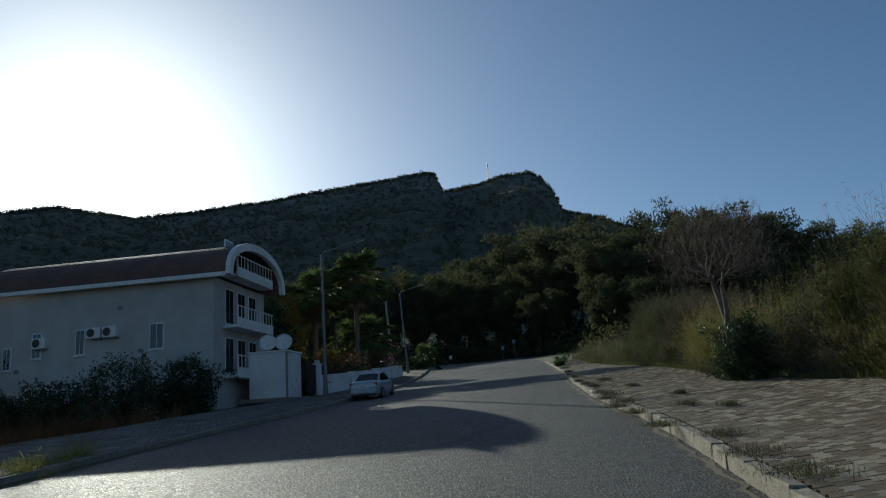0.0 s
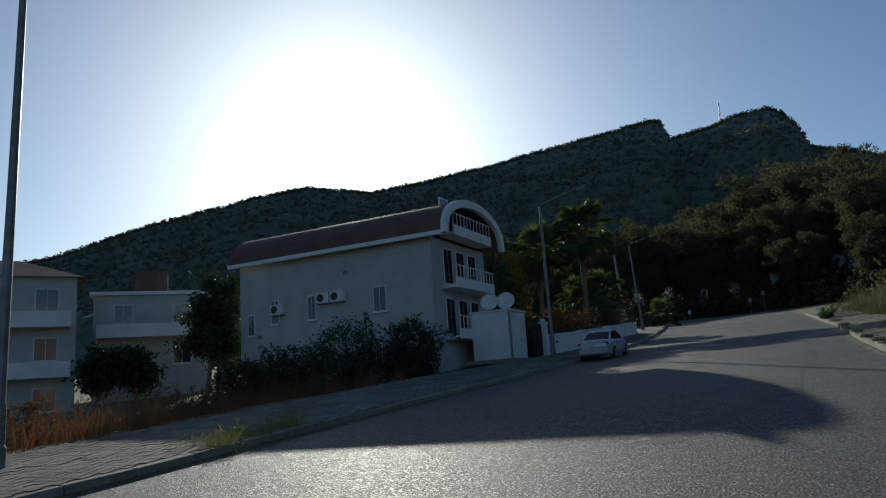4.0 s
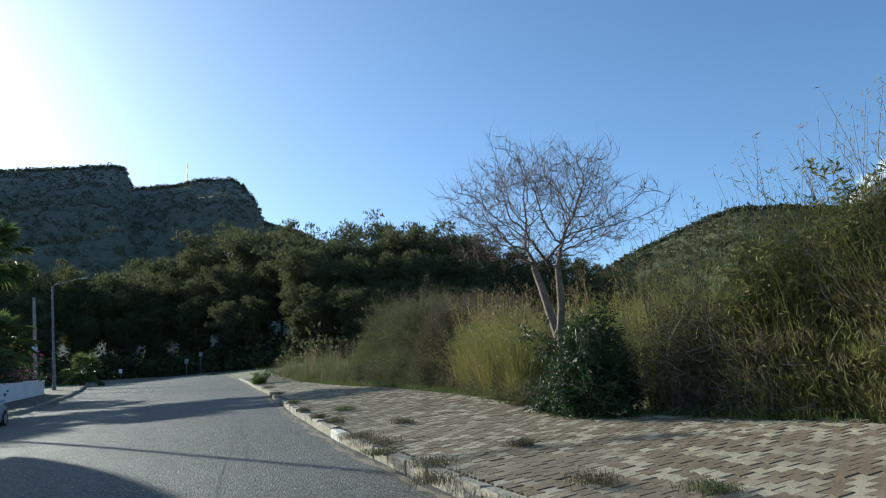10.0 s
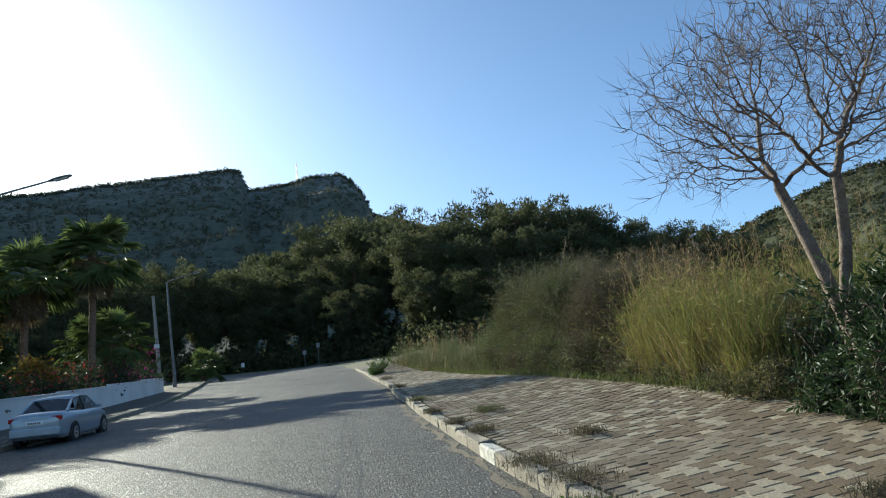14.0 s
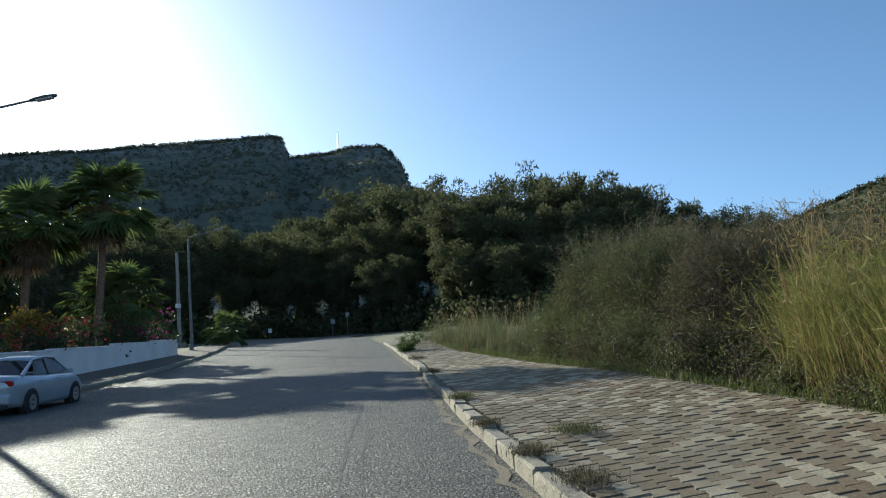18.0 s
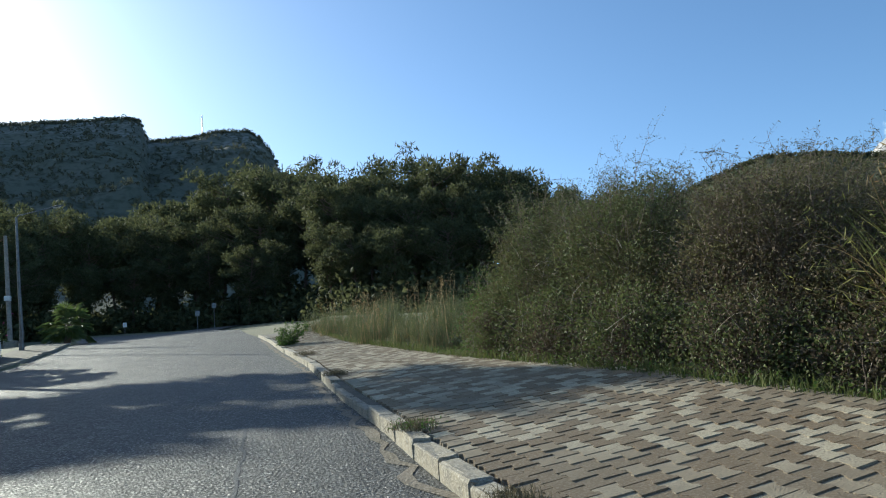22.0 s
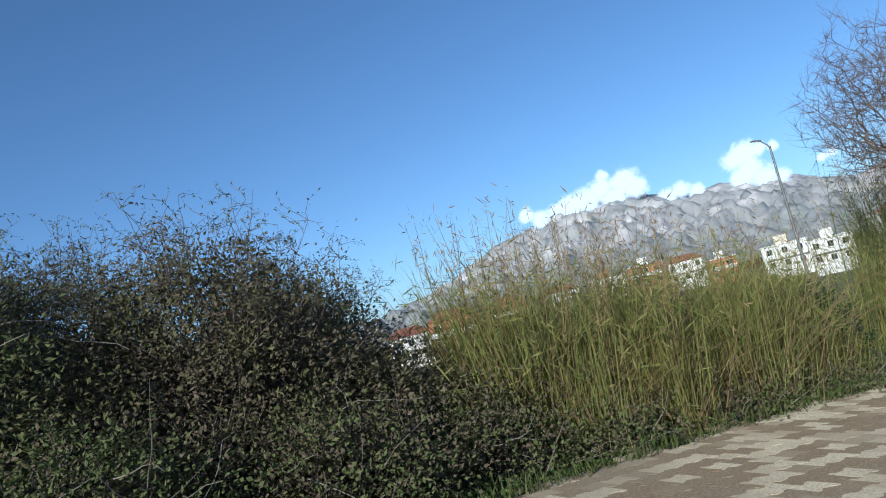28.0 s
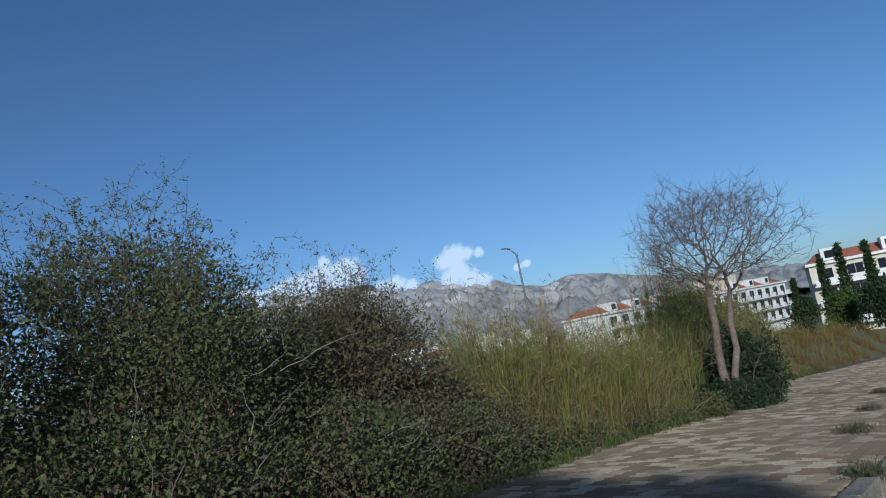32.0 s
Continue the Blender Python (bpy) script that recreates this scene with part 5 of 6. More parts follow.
        for y in (-1.32, 1.32):
            wheel = part("wheel", turned([(0.30, -0.1), (0.31, -0.08), (0.31, 0.08), (0.30, 0.1)], 24), M["rubber"], ob)
            wheel.matrix_basis = pose(s * 0.80, y, 0.31, 0, 90, 0)
            tyre = part("tyre", turned([(0.21, -0.105), (0.30, -0.11), (0.318, -0.07), (0.318, 0.07), (0.30, 0.11), (0.21, 0.105)], 24), M["rubber"], wheel, smooth=True)
            rim = part("rim", turned([(0.2, -0.113), (0.205, 0.113), (0.17, 0.12), (0.05, 0.10), (0.04, 0.125)], 20), M["rim"], wheel)
            if s < 0:
                rim.matrix_basis = pose(0, 0, 0, 180, 0, 0)
            arch = part("wheel_arch", turned([(0.335, -0.09), (0.37, -0.09), (0.37, 0.09), (0.335, 0.09)], 24), M["black_plastic"], ob)
            arch.matrix_basis = pose(s * 0.80, y, 0.31, 0, 90, 0)
    part("rear_bumper", boxed(-0.76, -2.29, 0.34, 0.76, -2.12, 0.60, bevel=0.05), M["car_paint"], ob)
    part("bumper_skirt", boxed(-0.68, -2.27, 0.24, 0.68, -2.1, 0.34, bevel=0.03), M["black_plastic"], ob)
    part("boot_trim", boxed(-0.42, -2.25, 0.86, 0.42, -2.225, 0.89, bevel=0.005), M["rim"], ob, "chrome strip")
    plate = part("number_plate", boxed(-0.26, -2.268, 0.70, 0.26, -2.25, 0.81, bevel=0.004), M["plate"], ob, "white number plate with dark characters")
    for k in range(7):
        part("plate_character", boxed(-0.2 + 0.058 * k, -2.272, 0.725, -0.165 + 0.058 * k, -2.269, 0.785), M["black_plastic"], plate)
    ob.scale = (0.87, 0.87, 0.87)
    return ob


parked_car()


# ---- houses on the far side ----
def window(parent, x, z, w, h, y, axis_x=True, glass="window_glass"):
    """A framed window on a wall facing -y (axis_x) or +x."""
    def b(u0, v0, d0, u1, v1, d1):
        return boxed(u0, y + d0, v0, u1, y + d1, v1, bevel=0.006) if axis_x else boxed(y - d1, u0, v0, y - d0, u1, v1, bevel=0.006)
    win = part("window", b(x - w / 2, z, -0.03, x + w / 2, z + h, 0.06), M["frame_white"], parent)
    part("pane", b(x - w / 2 + 0.06, z + 0.06, -0.045, x - 0.02, z + h - 0.06, -0.031), M[glass], win)
    part("pane", b(x + 0.02, z + 0.06, -0.045, x + w / 2 - 0.06, z + h - 0.06, -0.031), M[glass], win)
    part("sill", b(x - w / 2 - 0.05, z - 0.06, -0.10, x + w / 2 + 0.05, z - 0.003, 0.05), M["frame_white"], win)
    return win


def ac_unit(x, y, z, group="air conditioners"):
    ob = thing("air_conditioner", (x, y, z), "white outdoor air conditioner hung on the house wall", "air conditioner", group)
    part("casing", boxed(-0.4, -0.32, 0, 0.4, 0, 0.56, bevel=0.02), M["white_plastic"], ob)
    fan = part("fan_grille", turned([(0.0, 0), (0.21, 0), (0.22, 0.01), (0.2, 0.02), (0.0, 0.02)], 18), M["black_plastic"], ob)
    fan.matrix_basis = pose(-0.12, -0.325, 0.28, 90, 0, 0)
    part("bracket", boxed(-0.36, -0.3, -0.05, 0.36, 0, 0.0), M["lamp_metal"], ob)
    return ob


HX0, HX1, HY0, HY1 = -29.4, -17.0, 35.0, 41.6
HZ = land_at(-20, 35.5) - 0.5
house = thing("apartment_house", (HX1, HY0, HZ), "white three-storey house with barrel roof and balconies", "house")
W, D, EAVE = HX1 - HX0, HY1 - HY0, 7.6
# walls and gable carry their shade in the grey render; trim stays white
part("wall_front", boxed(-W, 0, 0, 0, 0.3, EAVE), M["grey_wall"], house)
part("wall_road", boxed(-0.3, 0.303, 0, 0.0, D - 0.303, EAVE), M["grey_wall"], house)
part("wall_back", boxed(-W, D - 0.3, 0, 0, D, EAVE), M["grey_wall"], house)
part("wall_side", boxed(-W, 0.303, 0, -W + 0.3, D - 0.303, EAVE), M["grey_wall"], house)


def barrel(x0, x1, y0, y1, z0, rise, thick, sides=18):
    bm = bmesh.new()
    a = np.linspace(0, math.pi, sides)
    rows = []
    for x in (x0, x1):
        outer = [bm.verts.new((x, (y0 + y1) / 2 - (y1 - y0) / 2 * math.cos(t), z0 + rise * math.sin(t) ** 0.8)) for t in a]
        inner = [bm.verts.new((x, (y0 + y1) / 2 - ((y1 - y0) / 2 - thick) * math.cos(t), z0 - 0.01 + (rise - thick) * math.sin(t) ** 0.8)) for t in a]
        rows.append((outer, inner))
    (o0, i0), (o1, i1) = rows
    for k in range(sides - 1):
        bm.faces.new((o0[k], o0[k + 1], o1[k + 1], o1[k]))
        bm.faces.new((i0[k], i1[k], i1[k + 1], i0[k + 1]))
        bm.faces.new((o0[k], i0[k], i0[k + 1], o0[k + 1]))
        bm.faces.new((o1[k], o1[k + 1], i1[k + 1], i1[k]))
    for k in (0, sides - 1):
        bm.faces.new((o0[k], o1[k], i1[k], i0[k]))
    return bm


part("roof", barrel(-W - 0.4, 0.9, -0.5, D + 0.5, EAVE, 2.1, 0.25), M["dark_roof"], house, "dark tiled barrel roof", smooth=False)
part("roof_edge", barrel(0.9, 1.15, -0.58, D + 0.58, EAVE - 0.02, 2.2, 0.4), M["white_wall"], house, "white arched gable trim")
bm = bmesh.new()
tops = [bm.verts.new((-0.15, D / 2 - (D / 2 - 0.1) * math.cos(t), EAVE + 1.8 * math.sin(t) ** 0.8)) for t in np.linspace(0, math.pi, 14)]
f = bm.faces.new(tops)
bmesh.ops.solidify(bm, geom=[f], thickness=0.25)
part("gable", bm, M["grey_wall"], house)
part("eave", boxed(-W - 0.4, -0.62, EAVE - 0.12, 0.9, -0.40, EAVE + 0.1, bevel=0.02), M["frame_white"], house, "pale gutter along the eaves")
for z in (1.2, 4.1):
    for x in (-9.9, -7.4, -3.1):
        window(house, x, z, 0.55 if x != -3.1 else 0.8, 1.35, 0.0)
window(house, -11.6, 3.6, 0.5, 1.2, 0.0)
for k, z in enumerate((2.6, 5.2, 7.9)):
    bal = part("balcony", boxed(0.0, 1.0, z - 0.18, 0.9, 5.8, z, bevel=0.02), M["white_wall"], house, "white balcony with railing")
    part("parapet", boxed(0.8, 1.0, z, 0.9, 5.8, z + 0.35, bevel=0.01), M["white_wall"], bal)
    part("handrail", boxed(0.82, 1.0, z + 0.95, 0.88, 5.8, z + 1.0, bevel=0.01), M["frame_white"], bal)
    for j in range(12):
        part("baluster", boxed(0.835, 1.05 + 0.42 * j, z + 0.35, 0.865, 1.09 + 0.42 * j, z + 0.95), M["frame_white"], bal)
    for j in range(3):
        window(house, 1.8 + 1.5 * j, z + 0.1, 1.0, 1.9, 0.0, axis_x=False)
for x, z in ((-22.6, 4.9), (-23.5, 4.9), (-26.6, 4.6), (-26.0, 2.0), (-26.9, 2.0)):
    ac_unit(x, HY0, HZ + z)
for x, z in ((-28.0, 3.4), (-21.0, 4.0), (-22.2, 6.3)):
    vt = part("wall_vent", boxed(x - HX1 - 0.12, -0.04, z, x - HX1 + 0.12, 0, z + 0.2, bevel=0.01), M["lamp_metal"], house)


def villa(at, w, d, floors, label, wall, roof_mat, rz, roof="hip", groups="distant houses", balc=True, storey=3.0, wins=None):
    """A plain house: walls, roof, windows with panes, balconies; its front faces -y."""
    ob = thing("house", at, label, "house", groups, rz=rz)
    h = floors * storey
    part("wall", boxed(-w / 2, 0, -2, w / 2, d, h), M[wall], ob)
    if roof == "hip":
        bm = bmesh.new()
        v = [bm.verts.new(p) for p in ((-w / 2 - 0.4, -0.4, h), (w / 2 + 0.4, -0.4, h), (w / 2 + 0.4, d + 0.4, h), (-w / 2 - 0.4, d + 0.4, h), (-w / 4, d / 2, h + 1.8), (w / 4, d / 2, h + 1.8))]
        for q in ((0, 1, 5, 4), (1, 2, 5), (2, 3, 4, 5), (3, 0, 4), (3, 2, 1, 0)):
            bm.faces.new([v[k] for k in q])
        part("roof", bm, M[roof_mat], ob)
    else:
        part("roof", boxed(-w / 2 - 0.25, -0.3, h, w / 2 + 0.25, d + 0.3, h + 0.25), M["white_wall"], ob)
        part("stair_tower", boxed(-w / 6, d * 0.3, h + 0.25, w / 8, d * 0.7, h + 2.2), M[roof_mat], ob)
    n = wins or max(2, int(w / 3))
    for f in range(floors):
        for k in range(n):
            x = -w / 2 + w * (k + 0.5) / n
            window(ob, x, f * storey + 0.9, min(1.3, w / n * 0.55), 1.4, 0.0)
        if balc and f:
            b = part("balcony", boxed(-w / 2 + 0.3, -1.2, f * storey - 0.15, w / 2 - 0.3, -0.002, f * storey), M["white_wall"], ob)
            part("parapet", boxed(-w / 2 + 0.3, -1.2, f * storey, w / 2 - 0.3, -1.08, f * storey + 0.8), M["white_wall"], b)
    return ob


# both villas share the render darkened for shaded fronts
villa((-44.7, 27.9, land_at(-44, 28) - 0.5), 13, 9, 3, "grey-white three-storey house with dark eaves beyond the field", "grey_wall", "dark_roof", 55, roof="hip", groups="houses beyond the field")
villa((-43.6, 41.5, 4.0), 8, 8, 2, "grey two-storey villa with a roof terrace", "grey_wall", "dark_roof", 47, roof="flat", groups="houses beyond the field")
for k, (x, y, h, r) in enumerate(((-32.5, 36.5, 8.6, 3.0), (-31.0, 34.0, 6.6, 2.4), (-36.0, 31.0, 3.8, 1.7), (-34.2, 32.0, 3.6, 1.6))):
    leafy_tree(x, y, h, r, "leaf_dark", "dark leafy tree beside the houses", 220 + k)
for k, (x, y, rx, ry, h) in enumerate(((-19.6, 31.0, 2.4, 1.9, 3.5), (-22.6, 30.6, 2.2, 1.8, 2.8), (-17.3, 33.0, 1.4, 1.3, 2.9), (-25.4, 30.6, 1.8, 1.6, 2.2))):
    bush("dark_bush", (x, y, land_at(x, y)), rx, ry, h, 30, 20, 13, 0.13, "leaf_dark", "dark dense bush in front of the house", seed=110 + k, fill=4500, group="bushes before the house")
for k, (x, y, rx, ry, h, m) in enumerate(((-18.2, 15.0, 1.2, 1.6, 1.1, "reed_rust"), (-20.5, 18.6, 1.6, 1.6, 1.3, "leaf_grey"), (-18.8, 21.5, 1.3, 1.6, 1.0, "leaf_olive"), (-22.5, 23.0, 1.7, 1.7, 1.5, "reed_rust"),
                                          (-17.6, 26.0, 1.0, 1.5, 1.0, "leaf_dark"), (-25.0, 19.0, 1.8, 1.6, 1.4, "leaf_grey"))):
    bush("field_bush", (x, y, land_at(x, y)), rx, ry, h, 20, 18, 12, 0.08, m, "low half-dry bush on the empty plot", seed=140 + k, bare=0.25, group="bushes on the plot")
reeds("dry_field_grass", [(-16.9 - 2.2 * (k % 5), 9 + 3.2 * (k // 5) + (k % 3), 1.9) for k in range(35)], "rusty dry grass on the empty plot", 1.25, 7000, 18000, 60, 66, green="reed_rust", straw="reed_rust", category="dry grass", lean=0.35)
reeds("kerb_grass", [(-10.9, 13.6, 0.5), (-10.9, 14.8, 0.5), (-11.0, 16.0, 0.5)], "tuft of green grass grown over the far kerb", 0.5, 1400, 500, 0, 67, category="grass", lean=0.35)


# ---- distant town ----
TOWN_TURN = 2.9


def place(az, d, eye=None):
    """A spot by bearing and distance; the town is turned as a whole."""
    if eye is None:
        az, eye = az + TOWN_TURN, (-0.9, 33.5, 4.35)
    return eye[0] + d * math.sin(math.radians(az)), eye[1] + d * math.cos(math.radians(az))


for az, d, w, floors, wall, roof, kind, top, lab in (
        (110.4, 150, 9, 2, "white_wall", "roof_tile", "hip", 1.0, "white house with red roof seen through the bush"),
        (114.0, 140, 10, 2, "orange_wall", "roof_tile", "hip", 1.6, "orange house with red roof seen through the bush"),
        (118.2, 187, 10, 2, "orange_wall", "roof_tile", "hip", 1.5, "orange and white villa with red roof"),
        (122.4, 200, 10, 2, "white_wall", "roof_tile", "hip", 1.3, "white villa with terraces beyond the reeds"),
        (126.0, 212, 10, 2, "white_wall", "orange_wall", "flat", 1.2, "white villa with terraces and an orange tower"),
        (129.0, 206, 9, 2, "orange_wall", "white_wall", "flat", 1.5, "orange villa with white terraces"),
        (131.8, 212, 10, 2, "white_wall", "roof_tile", "hip", 1.3, "white villa with a red roof beyond the reeds"),
        (134.3, 220, 8, 2, "orange_wall", "white_wall", "flat", 0.6, "low orange villa with white parapets"),
        (138.6, 190, 10, 2, "white_wall", "cream_wall", "flat", 0.6, "white terraced villa beyond the reeds"),
        (141.5, 184, 9, 2, "white_wall", "white_wall", "flat", 0.3, "white flat-roofed villa beyond the reeds")):
    x, y = place(az, d)
    zt = 4.2 + d * math.tan(math.radians(top)) - floors * 3.0 - (2.0 if kind == "hip" else 1.2)
    villa((x, y, zt), w, 9, floors, lab, wall, roof, -az, kind, groups="villas of the town")

# hillside houses beyond the bush
for az, d, w, floors, wall, roof, kind, top, lab in (
        (47.5, 300, 12, 2, "white_wall", "dark_roof", "hip", 7.7, "white house among trees on the hillside"),
        (55.0, 290, 14, 2, "white_wall", "white_wall", "flat", 7.5, "white flat-roofed house on the hillside"),
        (58.6, 270, 12, 2, "white_wall", "roof_tile", "hip", 7.6, "white house with red roof on the hillside"),
        (64.2, 230, 17, 2, "white_wall", "roof_tile", "hip", 8.9, "white house with a broad red tiled roof on the hillside"),
        (70.2, 250, 9, 2, "white_wall", "roof_tile", "hip", 8.2, "white house with red roof on the hillside"),
        (74.5, 230, 15, 4, "orange_wall", "white_wall", "flat", 9.2, "orange apartment house with white balconies")):
    x, y = place(az, d, (-0.7, 25, 3.5))
    villa((x, y, 3.5 + d * math.tan(math.radians(top)) - floors * 3.0 - 1.8), w, 10, floors, lab, wall, roof, -az, kind, groups="houses on the hillside")


def hotel(x, y, z, rz, length, floors, label, seed):
    """A long white hotel wing: storeys with balconies, red mansard roofs and dormers."""
    ob = thing("hotel", (x, y, z), label, "hotel", "hotel wings", rz=rz)
    h = floors * 3.0
    part("wall", boxed(0, 0, -3, length, 12, h), M["cream_wall"] if seed % 2 else M["white_wall"], ob)
    part("cornice", boxed(-0.4, -0.5, h, length + 0.4, 12.4, h + 0.4), M["white_wall"], ob)
    n = int(length / 4)
    for f in range(floors):
        b = part("balcony", boxed(0.2, -1.4, f * 3.0 - 0.2, length - 0.2, -0.003, f * 3.0), M["white_wall"], ob)
        for k in range(n):
            part("parapet", boxed(0.4 + 4 * k, -1.4, f * 3.0, 3.4 + 4 * k, -1.28, f * 3.0 + 0.9), M["white_wall"], b)
            window(ob, 2.0 + 4 * k, f * 3.0 + 0.2, 2.2, 2.2, 0.0)
    bm = bmesh.new()
    v = [bm.verts.new(p) for p in ((0, 0.6, h + 0.4), (length, 0.6, h + 0.4), (length, 11.4, h + 0.4), (0, 11.4, h + 0.4), (1.5, 3, h + 1.8), (length - 1.5, 3, h + 1.8), (length - 1.5, 9, h + 1.8), (1.5, 9, h + 1.8))]
    for q in ((0, 1, 5, 4), (1, 2, 6, 5), (2, 3, 7, 6), (3, 0, 4, 7), (4, 5, 6, 7), (3, 2, 1, 0)):
        bm.faces.new([v[k] for k in q])
    part("roof", bm, M["roof_tile"], ob, "red tiled mansard roof")
    for k in range(max(2, n // 2)):
        dm = part("dormer", boxed(2 + 8 * k, 0.2, h + 0.5, 4.4 + 8 * k, 3.4, h + 2.3, bevel=0.05), M["white_wall"], ob)
        part("pane", boxed(2.5 + 8 * k, 0.16, h + 0.8, 3.9 + 8 * k, 0.195, h + 1.9), M["window_glass"], dm)
    part("tower", boxed(length * 0.62, 1, h + 0.4, length * 0.62 + 7, 9, h + 4.2), M["cream_wall"], ob)
    return ob


hx, hy = place(147.6, 150)
hotel(hx, hy, -3.2, -100.2, 76, 3, "long white hotel wing with red roof and balconies", 2)
hx, hy = place(162.3, 118)
hotel(hx, hy, 4.2 + 118 * math.tan(math.radians(1.7)) - 10.0, -162.9, 30, 3, "cream hotel wing with red mansard roof", 3)


def cypress(x, y, h, seed):
    rnd = random.Random(seed)
    ob = thing("cypress", (x, y, land_at(x, y) - 0.2), "narrow dark cypress before the hotel", "tree", "cypresses")
    spots = []
    for _ in range(1500):
        t = rnd.random()
        r = (0.9 * (1 - t) + 0.12) * rnd.uniform(0.6, 1.05)
        a = rnd.uniform(0, 6.283)
        spots.append((r * math.cos(a), r * math.sin(a), 0.4 + t * h))
    part("trunk", tubes("trunk", [[((0, 0, 0), 0.15), ((0, 0, h * 0.8), 0.04)]], M["bark"], 6), None, ob)
    part("crown", leaf_mesh("crown", spots, 0.5, 0.2, M["leaf_dark"], up=1.2), None, ob)
    return ob


for k, (az, d, h, r) in enumerate(((160.8, 72, 4.2, 1.8), (163.6, 64, 3.8, 1.6), (166.2, 60, 3.9, 1.8), (168.8, 58, 3.6, 1.8))):
    leafy_tree(*place(az, d), h, r, "leaf_green" if k % 2 else "leaf_dark", "leafy green tree before the hotel", 320 + k)
for k, (az, d, h) in enumerate(((163.0, 88, 8.5), (164.3, 86, 9.5), (166.0, 84, 9), (161.0, 95, 7.5))):
    cypress(*place(az, d), h, 300 + k)
lx, ly = place(140.3, 50)
street_lamp(lx, ly, land_at(lx, ly) - 0.1, 9.3, 0.6, "slim street lamp beyond the reeds")


# ---- mast and clouds ----
mast = thing("radio_mast", (-66.0, 957.0, 303.0), "thin lattice radio mast on the hilltop", "mast")
for sx, sy in ((-1, -1), (1, -1), (0, 1)):
    part("leg", tubes("leg", [[((sx * 1.3, sy * 1.3, -6), 0.5), ((sx * 0.2, sy * 0.2, 30), 0.4)]], M["lamp_metal"], 4), None, mast)
for k in range(8):
    s = 1.6 - 0.165 * k
    part("brace", tubes("brace", [[((-s, -s, k * 3.2), 0.14), ((s, -s, k * 3.2 + 3), 0.14)]], M["lamp_metal"], 3), None, mast)


def hill_trees(name, az, el, dist, near, eye, rough, seed_n, n, size, seed, label, material, fringe=False):
    """The small trees that cover a hillside and fringe its skyline."""
    rnd = random.Random(seed)
    spots = []
    for k in range(n):
        a = rnd.uniform(az[0] + 3, az[-1] - 3)
        s = rnd.uniform(0.985, 1.0) if fringe or k % 4 == 0 else rnd.uniform(0.25, 1.0) ** 0.7
        x, y, z = slope_at(s, a, az, el, dist, near, eye, rough, seed_n)
        h = size * rnd.uniform(0.4, 1.2)
        for _ in range(9):
            v = Vector((rnd.gauss(0, 1), rnd.gauss(0, 1), rnd.gauss(0, 1))).normalized() * h * 0.5 * rnd.uniform(0.5, 1)
            spots.append((x + v.x, y + v.y, z + h * 0.3 + v.z))
    ob = new(name, leaf_mesh(name, spots, size * 0.55, size * 0.36, M[material], up=0.4))
    return tagged(ob, label, "trees", kind="stuff")


hill_trees("hill_trees", HILL_AZ, HILL_EL, 950, 170, (-0.3, 12, 2.6), 16, 0.0, 2200, 3.4, 401, "small trees along the skyline of the hill", "hill_tree", True)
hill_trees("hill_wood", HILL_AZ, HILL_EL, 950, 170, (-0.3, 12, 2.6), 16, 0.0, 9000, 5.0, 403, "dark pines and scrub all over the hill", "hill_tree")
hill_trees("hillside_trees", RIGHT_AZ, RIGHT_EL, 620, 140, (-0.3, 12, 2.6), 9, 4.0, 6500, 4.2, 402, "small trees on the green hillside", "hill_green_tree")


def cloud_mat():
    """A thin white cloud: noise and a soft edge decide where it covers."""
    m = bpy.data.materials.new("cloud")
    m.use_nodes = True
    nt = m.node_tree
    nodes, link = nt.nodes, nt.links.new
    tc = nodes.new("ShaderNodeTexCoord")
    n = nodes.new("ShaderNodeTexNoise")
    n.inputs["Scale"].default_value, n.inputs["Detail"].default_value, n.inputs["Roughness"].default_value = 0.017, 9.0, 0.68
    link(tc.outputs["Object"], n.inputs["Vector"])
    at = nodes.new("ShaderNodeAttribute")
    at.attribute_name = "body"
    add = nodes.new("ShaderNodeMath")
    add.operation = "ADD"
    link(n.outputs["Fac"], add.inputs[0])
    link(at.outputs["Fac"], add.inputs[1])
    r = nodes.new("ShaderNodeMapRange")
    r.interpolation_type = "SMOOTHSTEP"
    r.inputs["From Min"].default_value, r.inputs["From Max"].default_value = 0.74, 1.16
    link(add.outputs[0], r.inputs["Value"])
    # the sheet glows by itself, standing in for sunlight on the cloud
    em = nodes.new("ShaderNodeEmission")
    em.inputs["Color"].default_value, em.inputs["Strength"].default_value = (0.90, 0.92, 0.96, 1), 1.0
    tr = nodes.new("ShaderNodeBsdfTransparent")
    ms = nodes.new("ShaderNodeMixShader")
    link(r.outputs["Result"], ms.inputs[0])
    link(tr.outputs[0], ms.inputs[1])
    link(em.outputs[0], ms.inputs[2])
    link(ms.outputs[0], nodes["Material Output"].inputs["Surface"])
    return m


M["cloud"] = cloud_mat()


